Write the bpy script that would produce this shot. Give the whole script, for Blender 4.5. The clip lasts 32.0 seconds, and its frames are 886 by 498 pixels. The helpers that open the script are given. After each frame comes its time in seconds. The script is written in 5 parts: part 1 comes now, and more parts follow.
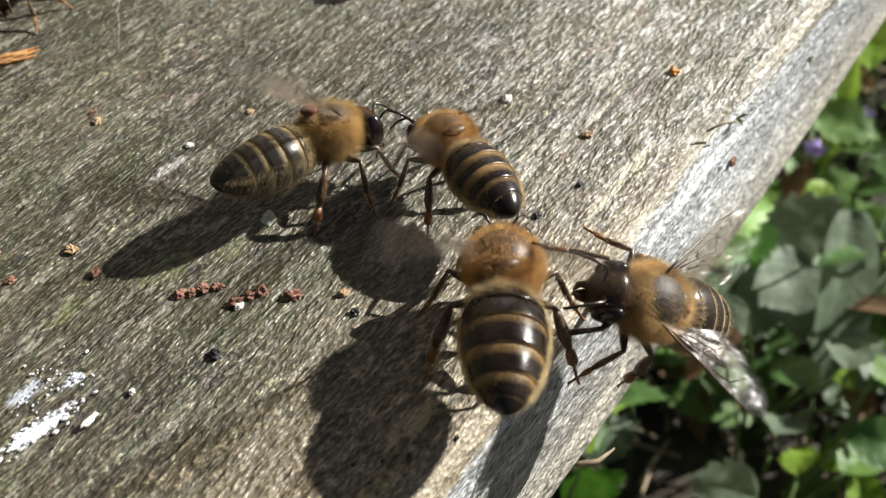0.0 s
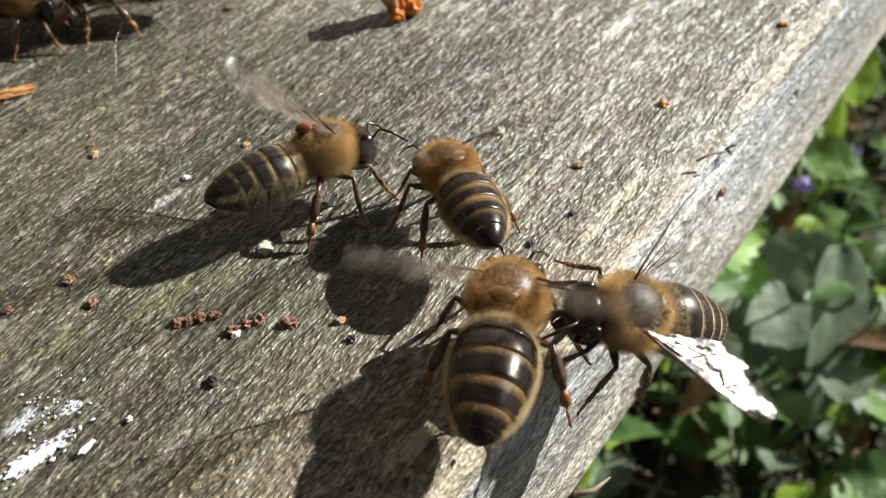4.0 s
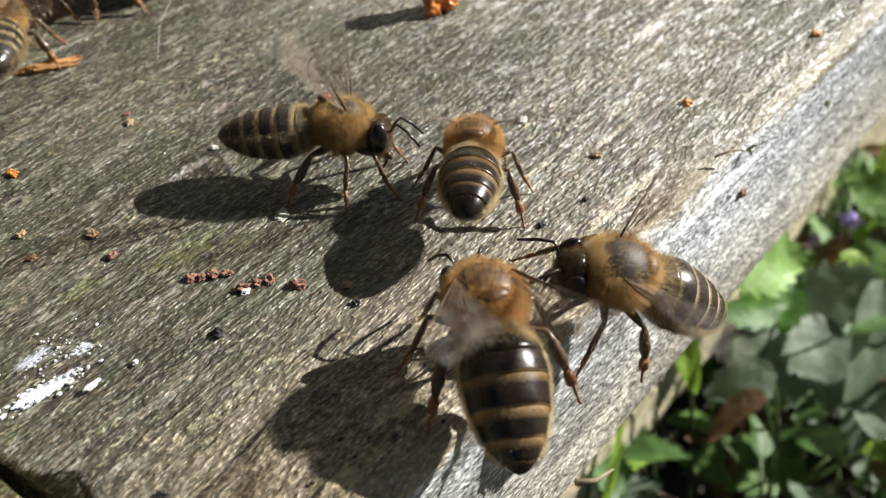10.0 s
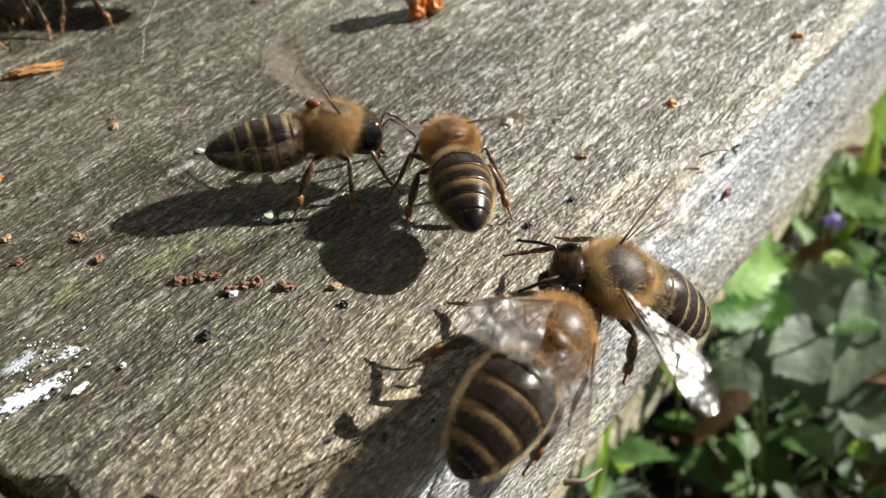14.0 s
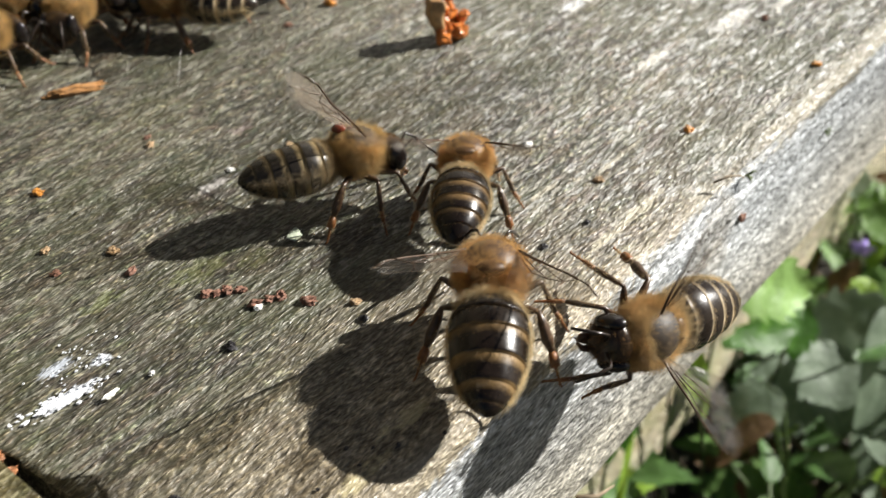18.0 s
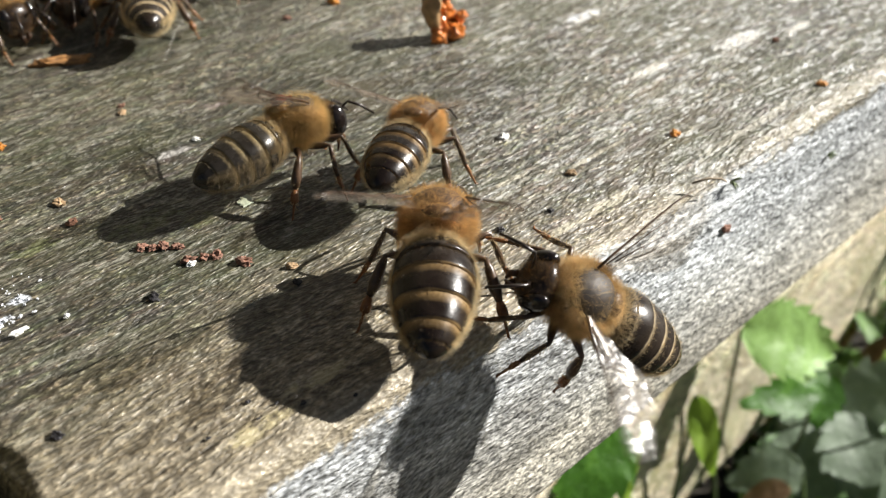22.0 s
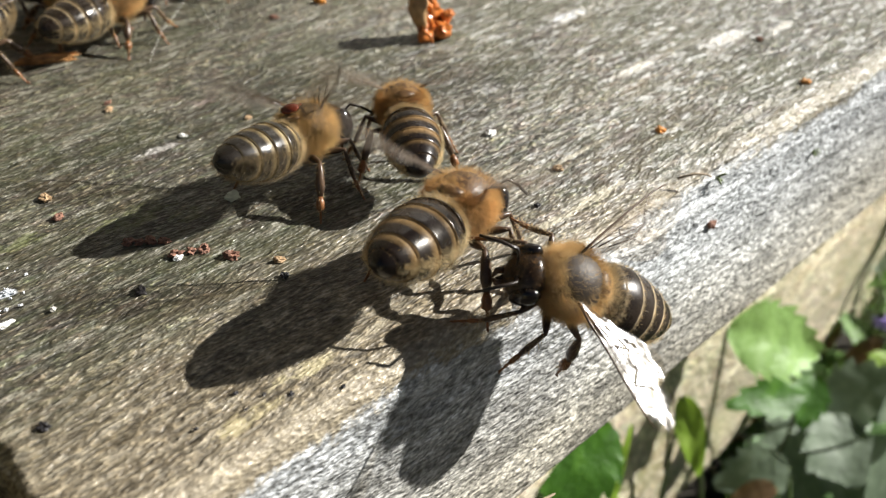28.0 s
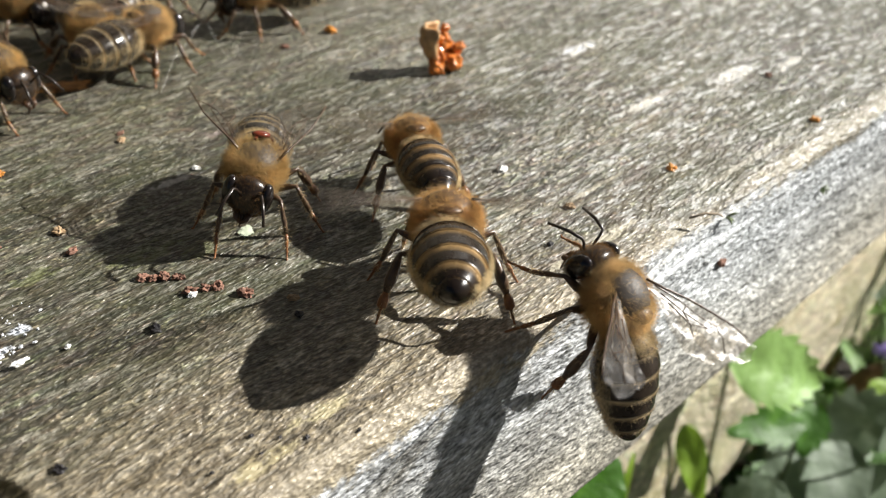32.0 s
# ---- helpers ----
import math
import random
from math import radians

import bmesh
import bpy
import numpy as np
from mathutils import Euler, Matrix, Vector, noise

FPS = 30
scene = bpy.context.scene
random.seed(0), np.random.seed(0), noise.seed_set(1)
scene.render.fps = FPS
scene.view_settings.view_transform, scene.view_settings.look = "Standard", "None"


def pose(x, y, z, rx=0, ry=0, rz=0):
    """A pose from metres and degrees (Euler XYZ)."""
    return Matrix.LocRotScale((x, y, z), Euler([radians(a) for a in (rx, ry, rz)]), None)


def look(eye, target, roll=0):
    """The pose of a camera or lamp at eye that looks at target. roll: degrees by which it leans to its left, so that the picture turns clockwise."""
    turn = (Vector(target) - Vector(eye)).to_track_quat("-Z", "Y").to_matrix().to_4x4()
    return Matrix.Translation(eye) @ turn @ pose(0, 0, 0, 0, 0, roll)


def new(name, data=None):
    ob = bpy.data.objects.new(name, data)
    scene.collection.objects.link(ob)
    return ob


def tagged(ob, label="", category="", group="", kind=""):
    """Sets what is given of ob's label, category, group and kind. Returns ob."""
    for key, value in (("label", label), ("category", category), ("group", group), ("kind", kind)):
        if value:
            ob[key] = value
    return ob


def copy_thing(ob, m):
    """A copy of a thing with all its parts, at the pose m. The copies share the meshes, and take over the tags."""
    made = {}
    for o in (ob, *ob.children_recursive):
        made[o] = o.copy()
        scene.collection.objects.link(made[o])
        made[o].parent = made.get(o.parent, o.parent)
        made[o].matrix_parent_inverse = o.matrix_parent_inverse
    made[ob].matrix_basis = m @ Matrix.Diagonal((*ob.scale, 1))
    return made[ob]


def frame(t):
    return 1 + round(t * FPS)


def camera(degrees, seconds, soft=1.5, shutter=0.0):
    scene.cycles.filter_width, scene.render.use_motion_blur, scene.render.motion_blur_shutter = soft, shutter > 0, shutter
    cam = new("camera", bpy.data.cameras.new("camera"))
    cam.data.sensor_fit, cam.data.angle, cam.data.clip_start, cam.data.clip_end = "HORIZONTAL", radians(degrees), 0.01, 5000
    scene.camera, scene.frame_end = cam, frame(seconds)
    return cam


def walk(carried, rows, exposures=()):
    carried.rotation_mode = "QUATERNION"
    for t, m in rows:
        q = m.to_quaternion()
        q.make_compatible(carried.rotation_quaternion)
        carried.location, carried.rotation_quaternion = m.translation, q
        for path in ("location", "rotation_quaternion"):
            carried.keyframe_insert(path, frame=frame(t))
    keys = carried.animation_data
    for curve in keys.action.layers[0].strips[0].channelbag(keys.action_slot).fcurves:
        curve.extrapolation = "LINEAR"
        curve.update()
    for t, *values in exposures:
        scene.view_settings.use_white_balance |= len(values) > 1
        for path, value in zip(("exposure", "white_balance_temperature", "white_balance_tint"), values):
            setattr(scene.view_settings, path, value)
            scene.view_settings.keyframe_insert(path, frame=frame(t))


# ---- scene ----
MM = 0.001

# ---- camera: seconds, eye in millimetres, turn in degrees ----
cam = camera(48.0, 32.0, soft=1.2, shutter=0.5)
cam.data.dof.use_dof = True
cam.data.dof.focus_distance = 0.062
cam.data.dof.aperture_fstop = 62
walk(cam, [(t, pose(x * MM, y * MM, z * MM, rx, ry, rz)) for t, x, y, z, rx, ry, rz in [
    (0.0, -61.49, -16.54, 43.80, 46.249, 0.486, -55.364),
    (0.5, -61.56, -16.44, 43.82, 46.280, 0.550, -55.849),
    (1.0, -61.96, -16.36, 43.76, 46.626, 0.371, -56.322),
    (1.5, -62.05, -16.32, 43.78, 46.599, -0.092, -56.760),
    (2.0, -62.07, -16.65, 43.72, 46.896, 0.021, -56.861),
    (2.5, -62.18, -16.79, 43.56, 47.485, 0.115, -56.665),
    (3.0, -62.53, -17.03, 43.51, 48.154, 0.249, -56.229),
    (3.5, -62.53, -16.98, 43.56, 48.572, 0.382, -55.999),
    (5.5, -63.22, -17.09, 43.52, 49.088, 0.110, -56.111),
    (6.0, -64.06, -17.09, 43.63, 50.358, -1.175, -55.131),
    (6.5, -63.79, -17.10, 43.66, 51.380, -1.204, -54.455),
    (7.0, -65.20, -19.14, 43.17, 51.024, -0.886, -53.428),
    (7.5, -65.80, -20.04, 41.87, 50.737, -0.628, -52.697),
    (8.0, -63.27, -21.83, 41.12, 50.286, -0.254, -51.811),
    (8.5, -63.42, -21.69, 41.14, 50.375, -0.025, -51.453),
    (9.0, -63.73, -21.23, 41.47, 50.455, 0.057, -51.455),
    (9.5, -63.65, -21.14, 41.54, 50.513, -0.057, -51.535),
    (10.0, -63.61, -21.26, 41.52, 50.543, -0.040, -51.558),
    (10.5, -63.68, -21.35, 41.38, 50.685, 0.108, -51.711),
    (11.0, -63.63, -21.25, 41.51, 50.656, 0.119, -51.799),
    (11.5, -63.79, -21.14, 41.46, 50.642, 0.005, -52.031),
    (12.0, -63.76, -21.23, 41.44, 50.411, 0.105, -52.294),
    (12.5, -63.80, -21.22, 41.38, 50.483, 0.048, -52.427),
    (13.0, -63.89, -21.14, 41.51, 50.740, -0.042, -52.486),
    (13.5, -63.81, -21.19, 41.44, 51.010, -0.188, -52.521),
    (15.5, -64.75, -22.00, 41.16, 48.897, 0.080, -51.939),
    (16.0, -64.29, -22.27, 41.24, 48.092, 0.521, -51.184),
    (16.5, -64.64, -22.32, 41.23, 48.641, 0.745, -50.565),
    (17.0, -65.48, -22.50, 41.26, 49.505, 0.538, -50.403),
    (17.5, -67.32, -22.54, 42.12, 50.678, 0.223, -50.802),
    (18.0, -64.84, -23.25, 42.87, 51.972, 0.154, -50.456),
    (18.5, -63.28, -25.81, 41.15, 53.369, -0.084, -50.174),
    (19.0, -62.77, -28.74, 37.83, 54.499, -0.155, -50.008),
    (19.5, -63.03, -28.61, 37.29, 54.975, -0.388, -49.930),
    (20.0, -61.71, -27.94, 38.43, 55.136, -0.685, -48.934),
    (20.5, -61.77, -27.84, 38.79, 55.492, -0.907, -47.882),
    (21.0, -61.77, -29.77, 37.05, 55.898, -0.898, -46.859),
    (21.5, -61.21, -29.52, 36.10, 56.025, -1.036, -45.985),
    (22.0, -60.93, -29.45, 35.97, 56.018, -1.304, -45.370),
    (22.5, -60.98, -29.46, 35.76, 56.264, -1.083, -44.781),
    (23.0, -61.22, -29.35, 35.82, 56.355, -0.946, -44.584),
    (23.5, -61.19, -29.41, 35.83, 56.359, -0.996, -44.669),
    (24.0, -61.37, -29.38, 35.76, 56.554, -1.075, -44.895),
    (24.5, -61.38, -29.29, 35.84, 56.529, -1.233, -45.071),
    (25.0, -61.34, -29.42, 35.81, 56.564, -1.251, -45.165),
    (25.5, -61.50, -29.34, 35.80, 56.464, -1.191, -45.469),
    (26.0, -61.48, -29.95, 35.26, 56.329, -1.137, -45.687),
    (26.5, -61.36, -29.93, 35.27, 56.170, -1.412, -45.930),
    (28.5, -61.41, -29.79, 35.44, 56.508, -1.672, -46.056),
    (29.0, -61.68, -29.13, 36.02, 56.506, -1.815, -45.976),
    (29.5, -61.71, -28.51, 36.69, 56.436, -1.917, -46.000),
    (30.0, -62.17, -28.48, 36.72, 56.706, -1.900, -45.903),
    (30.5, -62.28, -28.50, 36.63, 56.952, -2.108, -45.935),
    (31.0, -62.04, -28.24, 36.70, 57.158, -2.493, -46.176),
    (31.5, -61.90, -28.28, 36.84, 57.193, -2.615, -46.030),
    (32.0, -61.64, -28.47, 36.73, 57.258, -2.352, -45.863),
]])

# ---- light ----
SUN_EL, SUN_AZ = 32.5, -30.5          # degrees above the board, and from +x towards +y
sun_way = Vector((math.cos(radians(SUN_EL)) * math.cos(radians(SUN_AZ)),
                  math.cos(radians(SUN_EL)) * math.sin(radians(SUN_AZ)), math.sin(radians(SUN_EL))))
world = bpy.data.worlds.new("sky")
scene.world = world
world.use_nodes = True
wn = world.node_tree.nodes
sky = wn.new("ShaderNodeTexSky")
sky.sky_type, sky.sun_disc = "NISHITA", False
sky.sun_elevation = radians(SUN_EL)
sky.sun_rotation = radians(90 - SUN_AZ)
world.node_tree.links.new(sky.outputs[0], wn["Background"].inputs[0])
wn["Background"].inputs[1].default_value = 0.021
sun = new("sun", bpy.data.lights.new("sun", "SUN"))
sun.data.energy, sun.data.angle, sun.data.color = 6.25, radians(0.55), (1.0, 0.97, 0.915)
sun.matrix_basis = look(sun_way * 2.0, (0, 0, 0))
scene.view_settings.exposure = 0.66


# ---- node helpers ----
class Mat:
    """A short way to write a node material."""

    def __init__(self, name, rough=0.6, metal=0.0, spec=0.5):
        self.m = bpy.data.materials.new(name)
        self.m.use_nodes = True
        self.t = self.m.node_tree
        self.p = self.t.nodes["Principled BSDF"]
        self.p.inputs["Roughness"].default_value = rough
        self.p.inputs["Metallic"].default_value = metal
        self.p.inputs["Specular IOR Level"].default_value = spec

    def n(self, kind, **values):
        node = self.t.nodes.new("ShaderNode" + kind)
        for key, value in values.items():
            node.inputs[key].default_value = value
        return node

    def l(self, a, b):
        self.t.links.new(a, b)

    def coords(self, scale=(1, 1, 1), space="Object", shift=(0, 0, 0)):
        tc, mp = self.n("TexCoord"), self.n("Mapping")
        mp.inputs["Scale"].default_value = scale
        mp.inputs["Location"].default_value = shift
        self.l(tc.outputs[space], mp.inputs["Vector"])
        return mp.outputs[0]

    def noise(self, vec, scale, detail=4.0, rough=0.55, out=0):
        node = self.n("TexNoise", Scale=scale, Detail=detail, Roughness=rough)
        self.l(vec, node.inputs["Vector"])
        return node.outputs[out]

    def ramp(self, fac, stops):
        node = self.n("ValToRGB")
        e = node.color_ramp.elements
        while len(e) < len(stops):
            e.new(0.5)
        for el, (pos, col) in zip(e, stops):
            el.position = pos
            el.color = (*col, 1) if len(col) == 3 else col
        self.l(fac, node.inputs[0])
        return node.outputs[0]

    def mix(self, fac, a, b, kind="MIX"):
        node = self.t.nodes.new("ShaderNodeMix")
        node.data_type, node.blend_type = "RGBA", kind
        for sock, v in ((node.inputs[0], fac), (node.inputs[6], a), (node.inputs[7], b)):
            if hasattr(v, "links"):
                self.l(v, sock)
            elif isinstance(v, (int, float)):
                sock.default_value = v
            else:
                sock.default_value = (*v, 1)
        return node.outputs[2]

    def math(self, op, a, b=0.0):
        node = self.t.nodes.new("ShaderNodeMath")
        node.operation = op
        for sock, v in ((node.inputs[0], a), (node.inputs[1], b)):
            if hasattr(v, "links"):
                self.l(v, sock)
            else:
                sock.default_value = v
        return node.outputs[0]

    def colour(self, v):
        if hasattr(v, "links"):
            self.l(v, self.p.inputs["Base Color"])
        else:
            self.p.inputs["Base Color"].default_value = (*v, 1)

    def bump(self, height, strength=0.5, dist=0.0003):
        node = self.n("Bump", Strength=strength, Distance=dist)
        self.l(height, node.inputs["Height"])
        self.l(node.outputs[0], self.p.inputs["Normal"])


def grey(a):
    return (a, a, a)


def wood_material(name, tint=(1, 1, 1), shift=0.0, edge=False):
    """Weathered grey softwood, the grain along x: short raised fibres, dark pits, stains; edge adds a pale front face
    with painted sheen; scales are per metre.
    """
    k = Mat(name, 0.6, 0.0, 0.5)
    warp = k.noise(k.coords((60, 60, 60), shift=(shift, 0, 2)), 1.0, 3, 0.5, out=1)

    def grainy(sx, sy, sz, detail, rough, dx=0.0):
        base = k.coords((sx, sy, sz), shift=(shift + dx, dx, 0))
        add = k.t.nodes.new("ShaderNodeMixRGB")
        add.blend_type = "ADD"
        add.inputs[0].default_value = 0.9
        k.l(base, add.inputs[1])
        k.l(warp, add.inputs[2])
        return k.noise(add.outputs[0], 1.0, detail, rough)
    fleck = grainy(1900, 4500, 3700, 1.5, 0.55)
    fine = grainy(560, 1900, 1600, 3, 0.62, 4.0)
    mid = grainy(60, 420, 300, 5, 0.6, 11.0)
    wide = k.noise(k.coords((26, 55, 55), shift=(shift, 7, 0)), 1.0, 4, 0.55)
    calm = k.ramp(k.noise(k.coords((90, 300, 300), shift=(5, 3, shift)), 1.0, 4, 0.6), [(0.40, grey(0.0)), (0.60, grey(0.55))])
    base = k.ramp(mid, [(0.28, (0.16, 0.145, 0.112)), (0.46, (0.235, 0.215, 0.175)), (0.60, (0.30, 0.28, 0.23)), (0.78, (0.38, 0.355, 0.30))])
    col = k.mix(1.0, base, k.ramp(fine, [(0.34, grey(0.38)), (0.44, grey(0.76)), (0.54, grey(0.92)), (0.66, grey(1.5))]), "MULTIPLY")
    col = k.mix(1.0, col, k.ramp(fleck, [(0.34, grey(0.34)), (0.43, grey(0.66)), (0.54, grey(0.82)), (0.595, grey(1.6)), (0.64, grey(3.6))]), "MULTIPLY")
    col = k.mix(calm, col, base)
    lines = k.ramp(grainy(45, 2300, 1900, 3, 0.6, 61.0), [(0.60, grey(0.0)), (0.66, grey(0.75))])
    col = k.mix(lines, col, (0.52, 0.49, 0.42))
    bands = grainy(10, 150, 110, 4, 0.6, 81.0)
    col = k.mix(1.0, col, k.ramp(bands, [(0.36, (0.66, 0.655, 0.62)), (0.48, (0.90, 0.90, 0.885)), (0.56, (1.0, 0.99, 0.97)), (0.66, (1.28, 1.25, 1.18))]), "MULTIPLY")
    hue = k.n("TexNoise", Scale=1.0, Detail=3.0, Roughness=0.6)
    k.l(k.coords((520, 1300, 1100), shift=(shift, 13, 5)), hue.inputs["Vector"])
    col = k.mix(0.30, col, k.mix(1.0, col, k.mix(1.0, hue.outputs["Color"], (2.0, 2.0, 2.0), "MULTIPLY"), "MULTIPLY"))
    pit = k.ramp(grainy(900, 2300, 2000, 2, 0.55, 51.0), [(0.355, grey(0.85)), (0.40, grey(0.0))])
    col = k.mix(pit, col, (0.05, 0.043, 0.032))
    line = k.math("ABSOLUTE", k.math("SUBTRACT", k.noise(k.coords((7, 330, 260), shift=(shift, 1, 6)), 1.0, 3, 0.5), 0.5))
    broken = k.ramp(k.noise(k.coords((120, 600, 500), shift=(1, shift, 9)), 1.0, 3, 0.6), [(0.46, grey(0.0)), (0.56, grey(1.0))])
    crack = k.math("MULTIPLY", k.ramp(line, [(0.0, grey(0.75)), (0.010, grey(0.0))]), broken)
    col = k.mix(crack, col, (0.045, 0.038, 0.028))
    col = k.mix(1.0, col, k.ramp(wide, [(0.34, (0.60, 0.59, 0.50)), (0.50, (0.98, 0.97, 0.93)), (0.66, (1.26, 1.22, 1.14))]), "MULTIPLY")
    algae = k.ramp(k.noise(k.coords((75, 110, 110), shift=(2, shift, 1)), 1.0, 6, 0.68), [(0.47, grey(0.0)), (0.63, grey(0.48))])
    col = k.mix(algae, col, (0.17, 0.18, 0.09))
    rust = k.ramp(k.noise(k.coords((50, 95, 90), shift=(9, shift, 4)), 1.0, 6, 0.62), [(0.55, grey(0.0)), (0.70, grey(0.40))])
    col = k.mix(rust, col, (0.30, 0.215, 0.12))
    big = k.ramp(grainy(450, 1700, 1300, 5, 0.74, 21.0), [(0.555, grey(0.0)), (0.60, grey(0.9))])
    col = k.mix(big, col, k.mix(fleck, (0.38, 0.35, 0.29), (0.86, 0.82, 0.73)))
    if edge:
        at = k.n("SeparateXYZ")
        k.l(k.coords((1000, 1000, 1000)), at.inputs[0])
        worn = k.t.nodes.new("ShaderNodeMapRange")
        for key, value in (("From Min", -34.0), ("From Max", 30.0), ("To Min", 0.0), ("To Max", 1.0)):
            worn.inputs[key].default_value = value
        k.l(k.math("SUBTRACT", k.math("ADD", at.outputs[0], k.math("MULTIPLY", wide, 30.0)), k.math("MULTIPLY", at.outputs[1], 0.9)), worn.inputs["Value"])
        col = k.mix(1.0, col, k.ramp(worn.outputs[0], [(0.0, (0.45, 0.45, 0.40)), (0.5, (0.62, 0.615, 0.58)), (1.0, (0.68, 0.69, 0.675))]), "MULTIPLY")
        dash = k.math("MULTIPLY", k.ramp(grainy(520, 2000, 1600, 4, 0.7, 33.0), [(0.555, grey(0.0)), (0.60, grey(0.95))]), worn.outputs[0])
        col = k.mix(dash, col, k.mix(fleck, (0.55, 0.54, 0.50), (0.92, 0.92, 0.89)))
        bare_left = k.t.nodes.new("ShaderNodeMapRange")
        for key, value in (("From Min", 19.0), ("From Max", 8.0), ("To Min", 0.0), ("To Max", 0.85)):
            bare_left.inputs[key].default_value = value
        k.l(k.math("ADD", at.outputs[1], k.math("ADD", k.math("MULTIPLY", wide, 9.0), k.math("MULTIPLY", k.math("MAXIMUM", k.math("ADD", at.outputs[0], 26.0), 0.0), 0.5))), bare_left.inputs["Value"])
        brown = k.mix(1.0, k.ramp(fine, [(0.32, (0.13, 0.10, 0.062)), (0.5, (0.29, 0.237, 0.157)), (0.68, (0.49, 0.42, 0.305))]), k.ramp(fleck, [(0.36, grey(0.45)), (0.46, grey(0.85)), (0.56, grey(1.0)), (0.64, grey(1.8))]), "MULTIPLY")
        col = k.mix(bare_left.outputs[0], col, brown)
        pos = k.n("SeparateXYZ")
        k.l(k.coords((1000, 1000, 1000)), pos.inputs[0])
        speckle = k.noise(k.coords((900, 1500, 1200), shift=(3, 3, 3)), 1.0, 5, 0.7)

        def stain(cx, cy, rx, ry, colour, most, soft, fill=0.0):
            """A blot with a ragged outline about one spot of the top."""
            dx, dy = k.math("SUBTRACT", pos.outputs[0], cx), k.math("SUBTRACT", pos.outputs[1], cy)
            r2 = k.math("ADD", k.math("POWER", k.math("MULTIPLY", dx, 1 / rx), 2.0), k.math("POWER", k.math("MULTIPLY", dy, 1 / ry), 2.0))
            near = k.math("SUBTRACT", k.math("ADD", k.math("MULTIPLY", speckle, 2.0), fill), k.math("MULTIPLY", r2, 0.5 + fill))
            return k.mix(k.ramp(near, [(0.72, grey(0.0)), (0.72 + soft, grey(most))]), col, colour)
        for spot in ((-34.7, 23.1, 3.6, 1.7, (0.30, 0.33, 0.12), 0.30, 0.25), (-31.8, 21.0, 2.0, 0.9, (0.32, 0.34, 0.14), 0.28, 0.25), (-41.0, 25.5, 2.5, 1.0, (0.24, 0.26, 0.10), 0.4, 0.25),
                     (-20.7, 34.9, 2.0, 0.8, (0.34, 0.25, 0.22), 0.5, 0.3), (-28.0, 30.2, 3.2, 0.6, (0.60, 0.56, 0.52), 0.7, 0.25),
                     (-47.6, 19.8, 2.3, 0.55, (0.76, 0.79, 0.84), 0.95, 0.3, 0.3), (-46.6, 22.4, 1.7, 0.8, (0.66, 0.70, 0.77), 0.75, 0.3, 0.1), (-44.4, 20.9, 0.9, 0.6, (0.78, 0.81, 0.85), 0.95, 0.3, 0.3),
                     (23.9, 13.1, 4.0, 1.0, (0.84, 0.82, 0.78), 0.97, 0.25, 0.6), (31.0, 10.9, 2.6, 0.6, (0.80, 0.77, 0.71), 0.95, 0.25, 0.4), (17.5, 27.1, 3.0, 0.9, (0.80, 0.81, 0.82), 0.95, 0.25, 0.5),
                     (11.6, 14.7, 3.3, 0.6, (0.76, 0.73, 0.65), 0.9, 0.2, 0.2), (-4.8, 8.5, 5.0, 0.35, (0.70, 0.64, 0.50), 0.7, 0.2), (-13.0, 10.3, 3.5, 0.35, (0.66, 0.60, 0.47), 0.7, 0.2),
                     (-12.0, 3.6, 9.0, 0.6, (0.74, 0.67, 0.51), 0.7, 0.2), (8.0, 2.8, 12.0, 0.6, (0.72, 0.67, 0.55), 0.6, 0.2), (-25.0, 9.6, 13.0, 2.2, (0.115, 0.098, 0.068), 0.50, 0.7), (-13.5, 6.8, 7.0, 1.2, (0.125, 0.108, 0.078), 0.45, 0.7), (-38.0, 12.6, 6.0, 1.3, (0.12, 0.10, 0.066), 0.40, 0.7), (-36.0, 3.4, 3.0, 0.9, (0.60, 0.52, 0.30), 0.75, 0.3), (-41.0, 2.4, 3.0, 0.9, (0.58, 0.49, 0.27), 0.7, 0.3), (-31.5, 3.3, 3.0, 0.6, (0.64, 0.56, 0.40), 0.6, 0.3)):
            col = stain(*spot)
        wob = k.math("ADD", k.math("MULTIPLY", mid, 2.4), k.math("MULTIPLY", k.math("SUBTRACT", speckle, 0.5), 3.0))
        front = k.ramp(k.math("SUBTRACT", k.math("ADD", pos.outputs[1], wob), 1.9), [(0.0, grey(1.0)), (0.9, grey(0.0))])
        left = k.n("MapRange", **{"From Min": -24.0, "From Max": -36.0, "To Min": 0.0, "To Max": 1.3})
        k.l(pos.outputs[0], left.inputs["Value"])
        deep = k.n("MapRange", **{"From Min": 0.7, "From Max": 1.5, "To Min": 0.0, "To Max": 1.0})
        k.l(k.math("SUBTRACT", k.math("SUBTRACT", k.math("ADD", k.math("MULTIPLY", k.math("SUBTRACT", mid, 0.5), 5.0), k.math("MULTIPLY", k.math("SUBTRACT", speckle, 0.5), 4.0)), pos.outputs[2]), left.outputs[0]), deep.inputs["Value"])
        front = k.math("MULTIPLY", front, deep.outputs[0])
        face = grainy(1500, 4300, 3500, 2, 0.6, 17.0)
        # pale grey fibres of the front face, brightened to paint in their sheen
        silver_sheen = k.mix(1.0, k.ramp(face, [(0.35, (0.16, 0.165, 0.17)), (0.45, (0.42, 0.43, 0.435)), (0.55, (0.62, 0.625, 0.62)), (0.62, (0.97, 0.98, 0.99))]), k.ramp(mid, [(0.34, grey(0.62)), (0.62, grey(1.12))]), "MULTIPLY")
        low = k.n("MapRange", **{"From Min": -5.0, "From Max": -17.0, "To Min": 0.0, "To Max": 0.8})
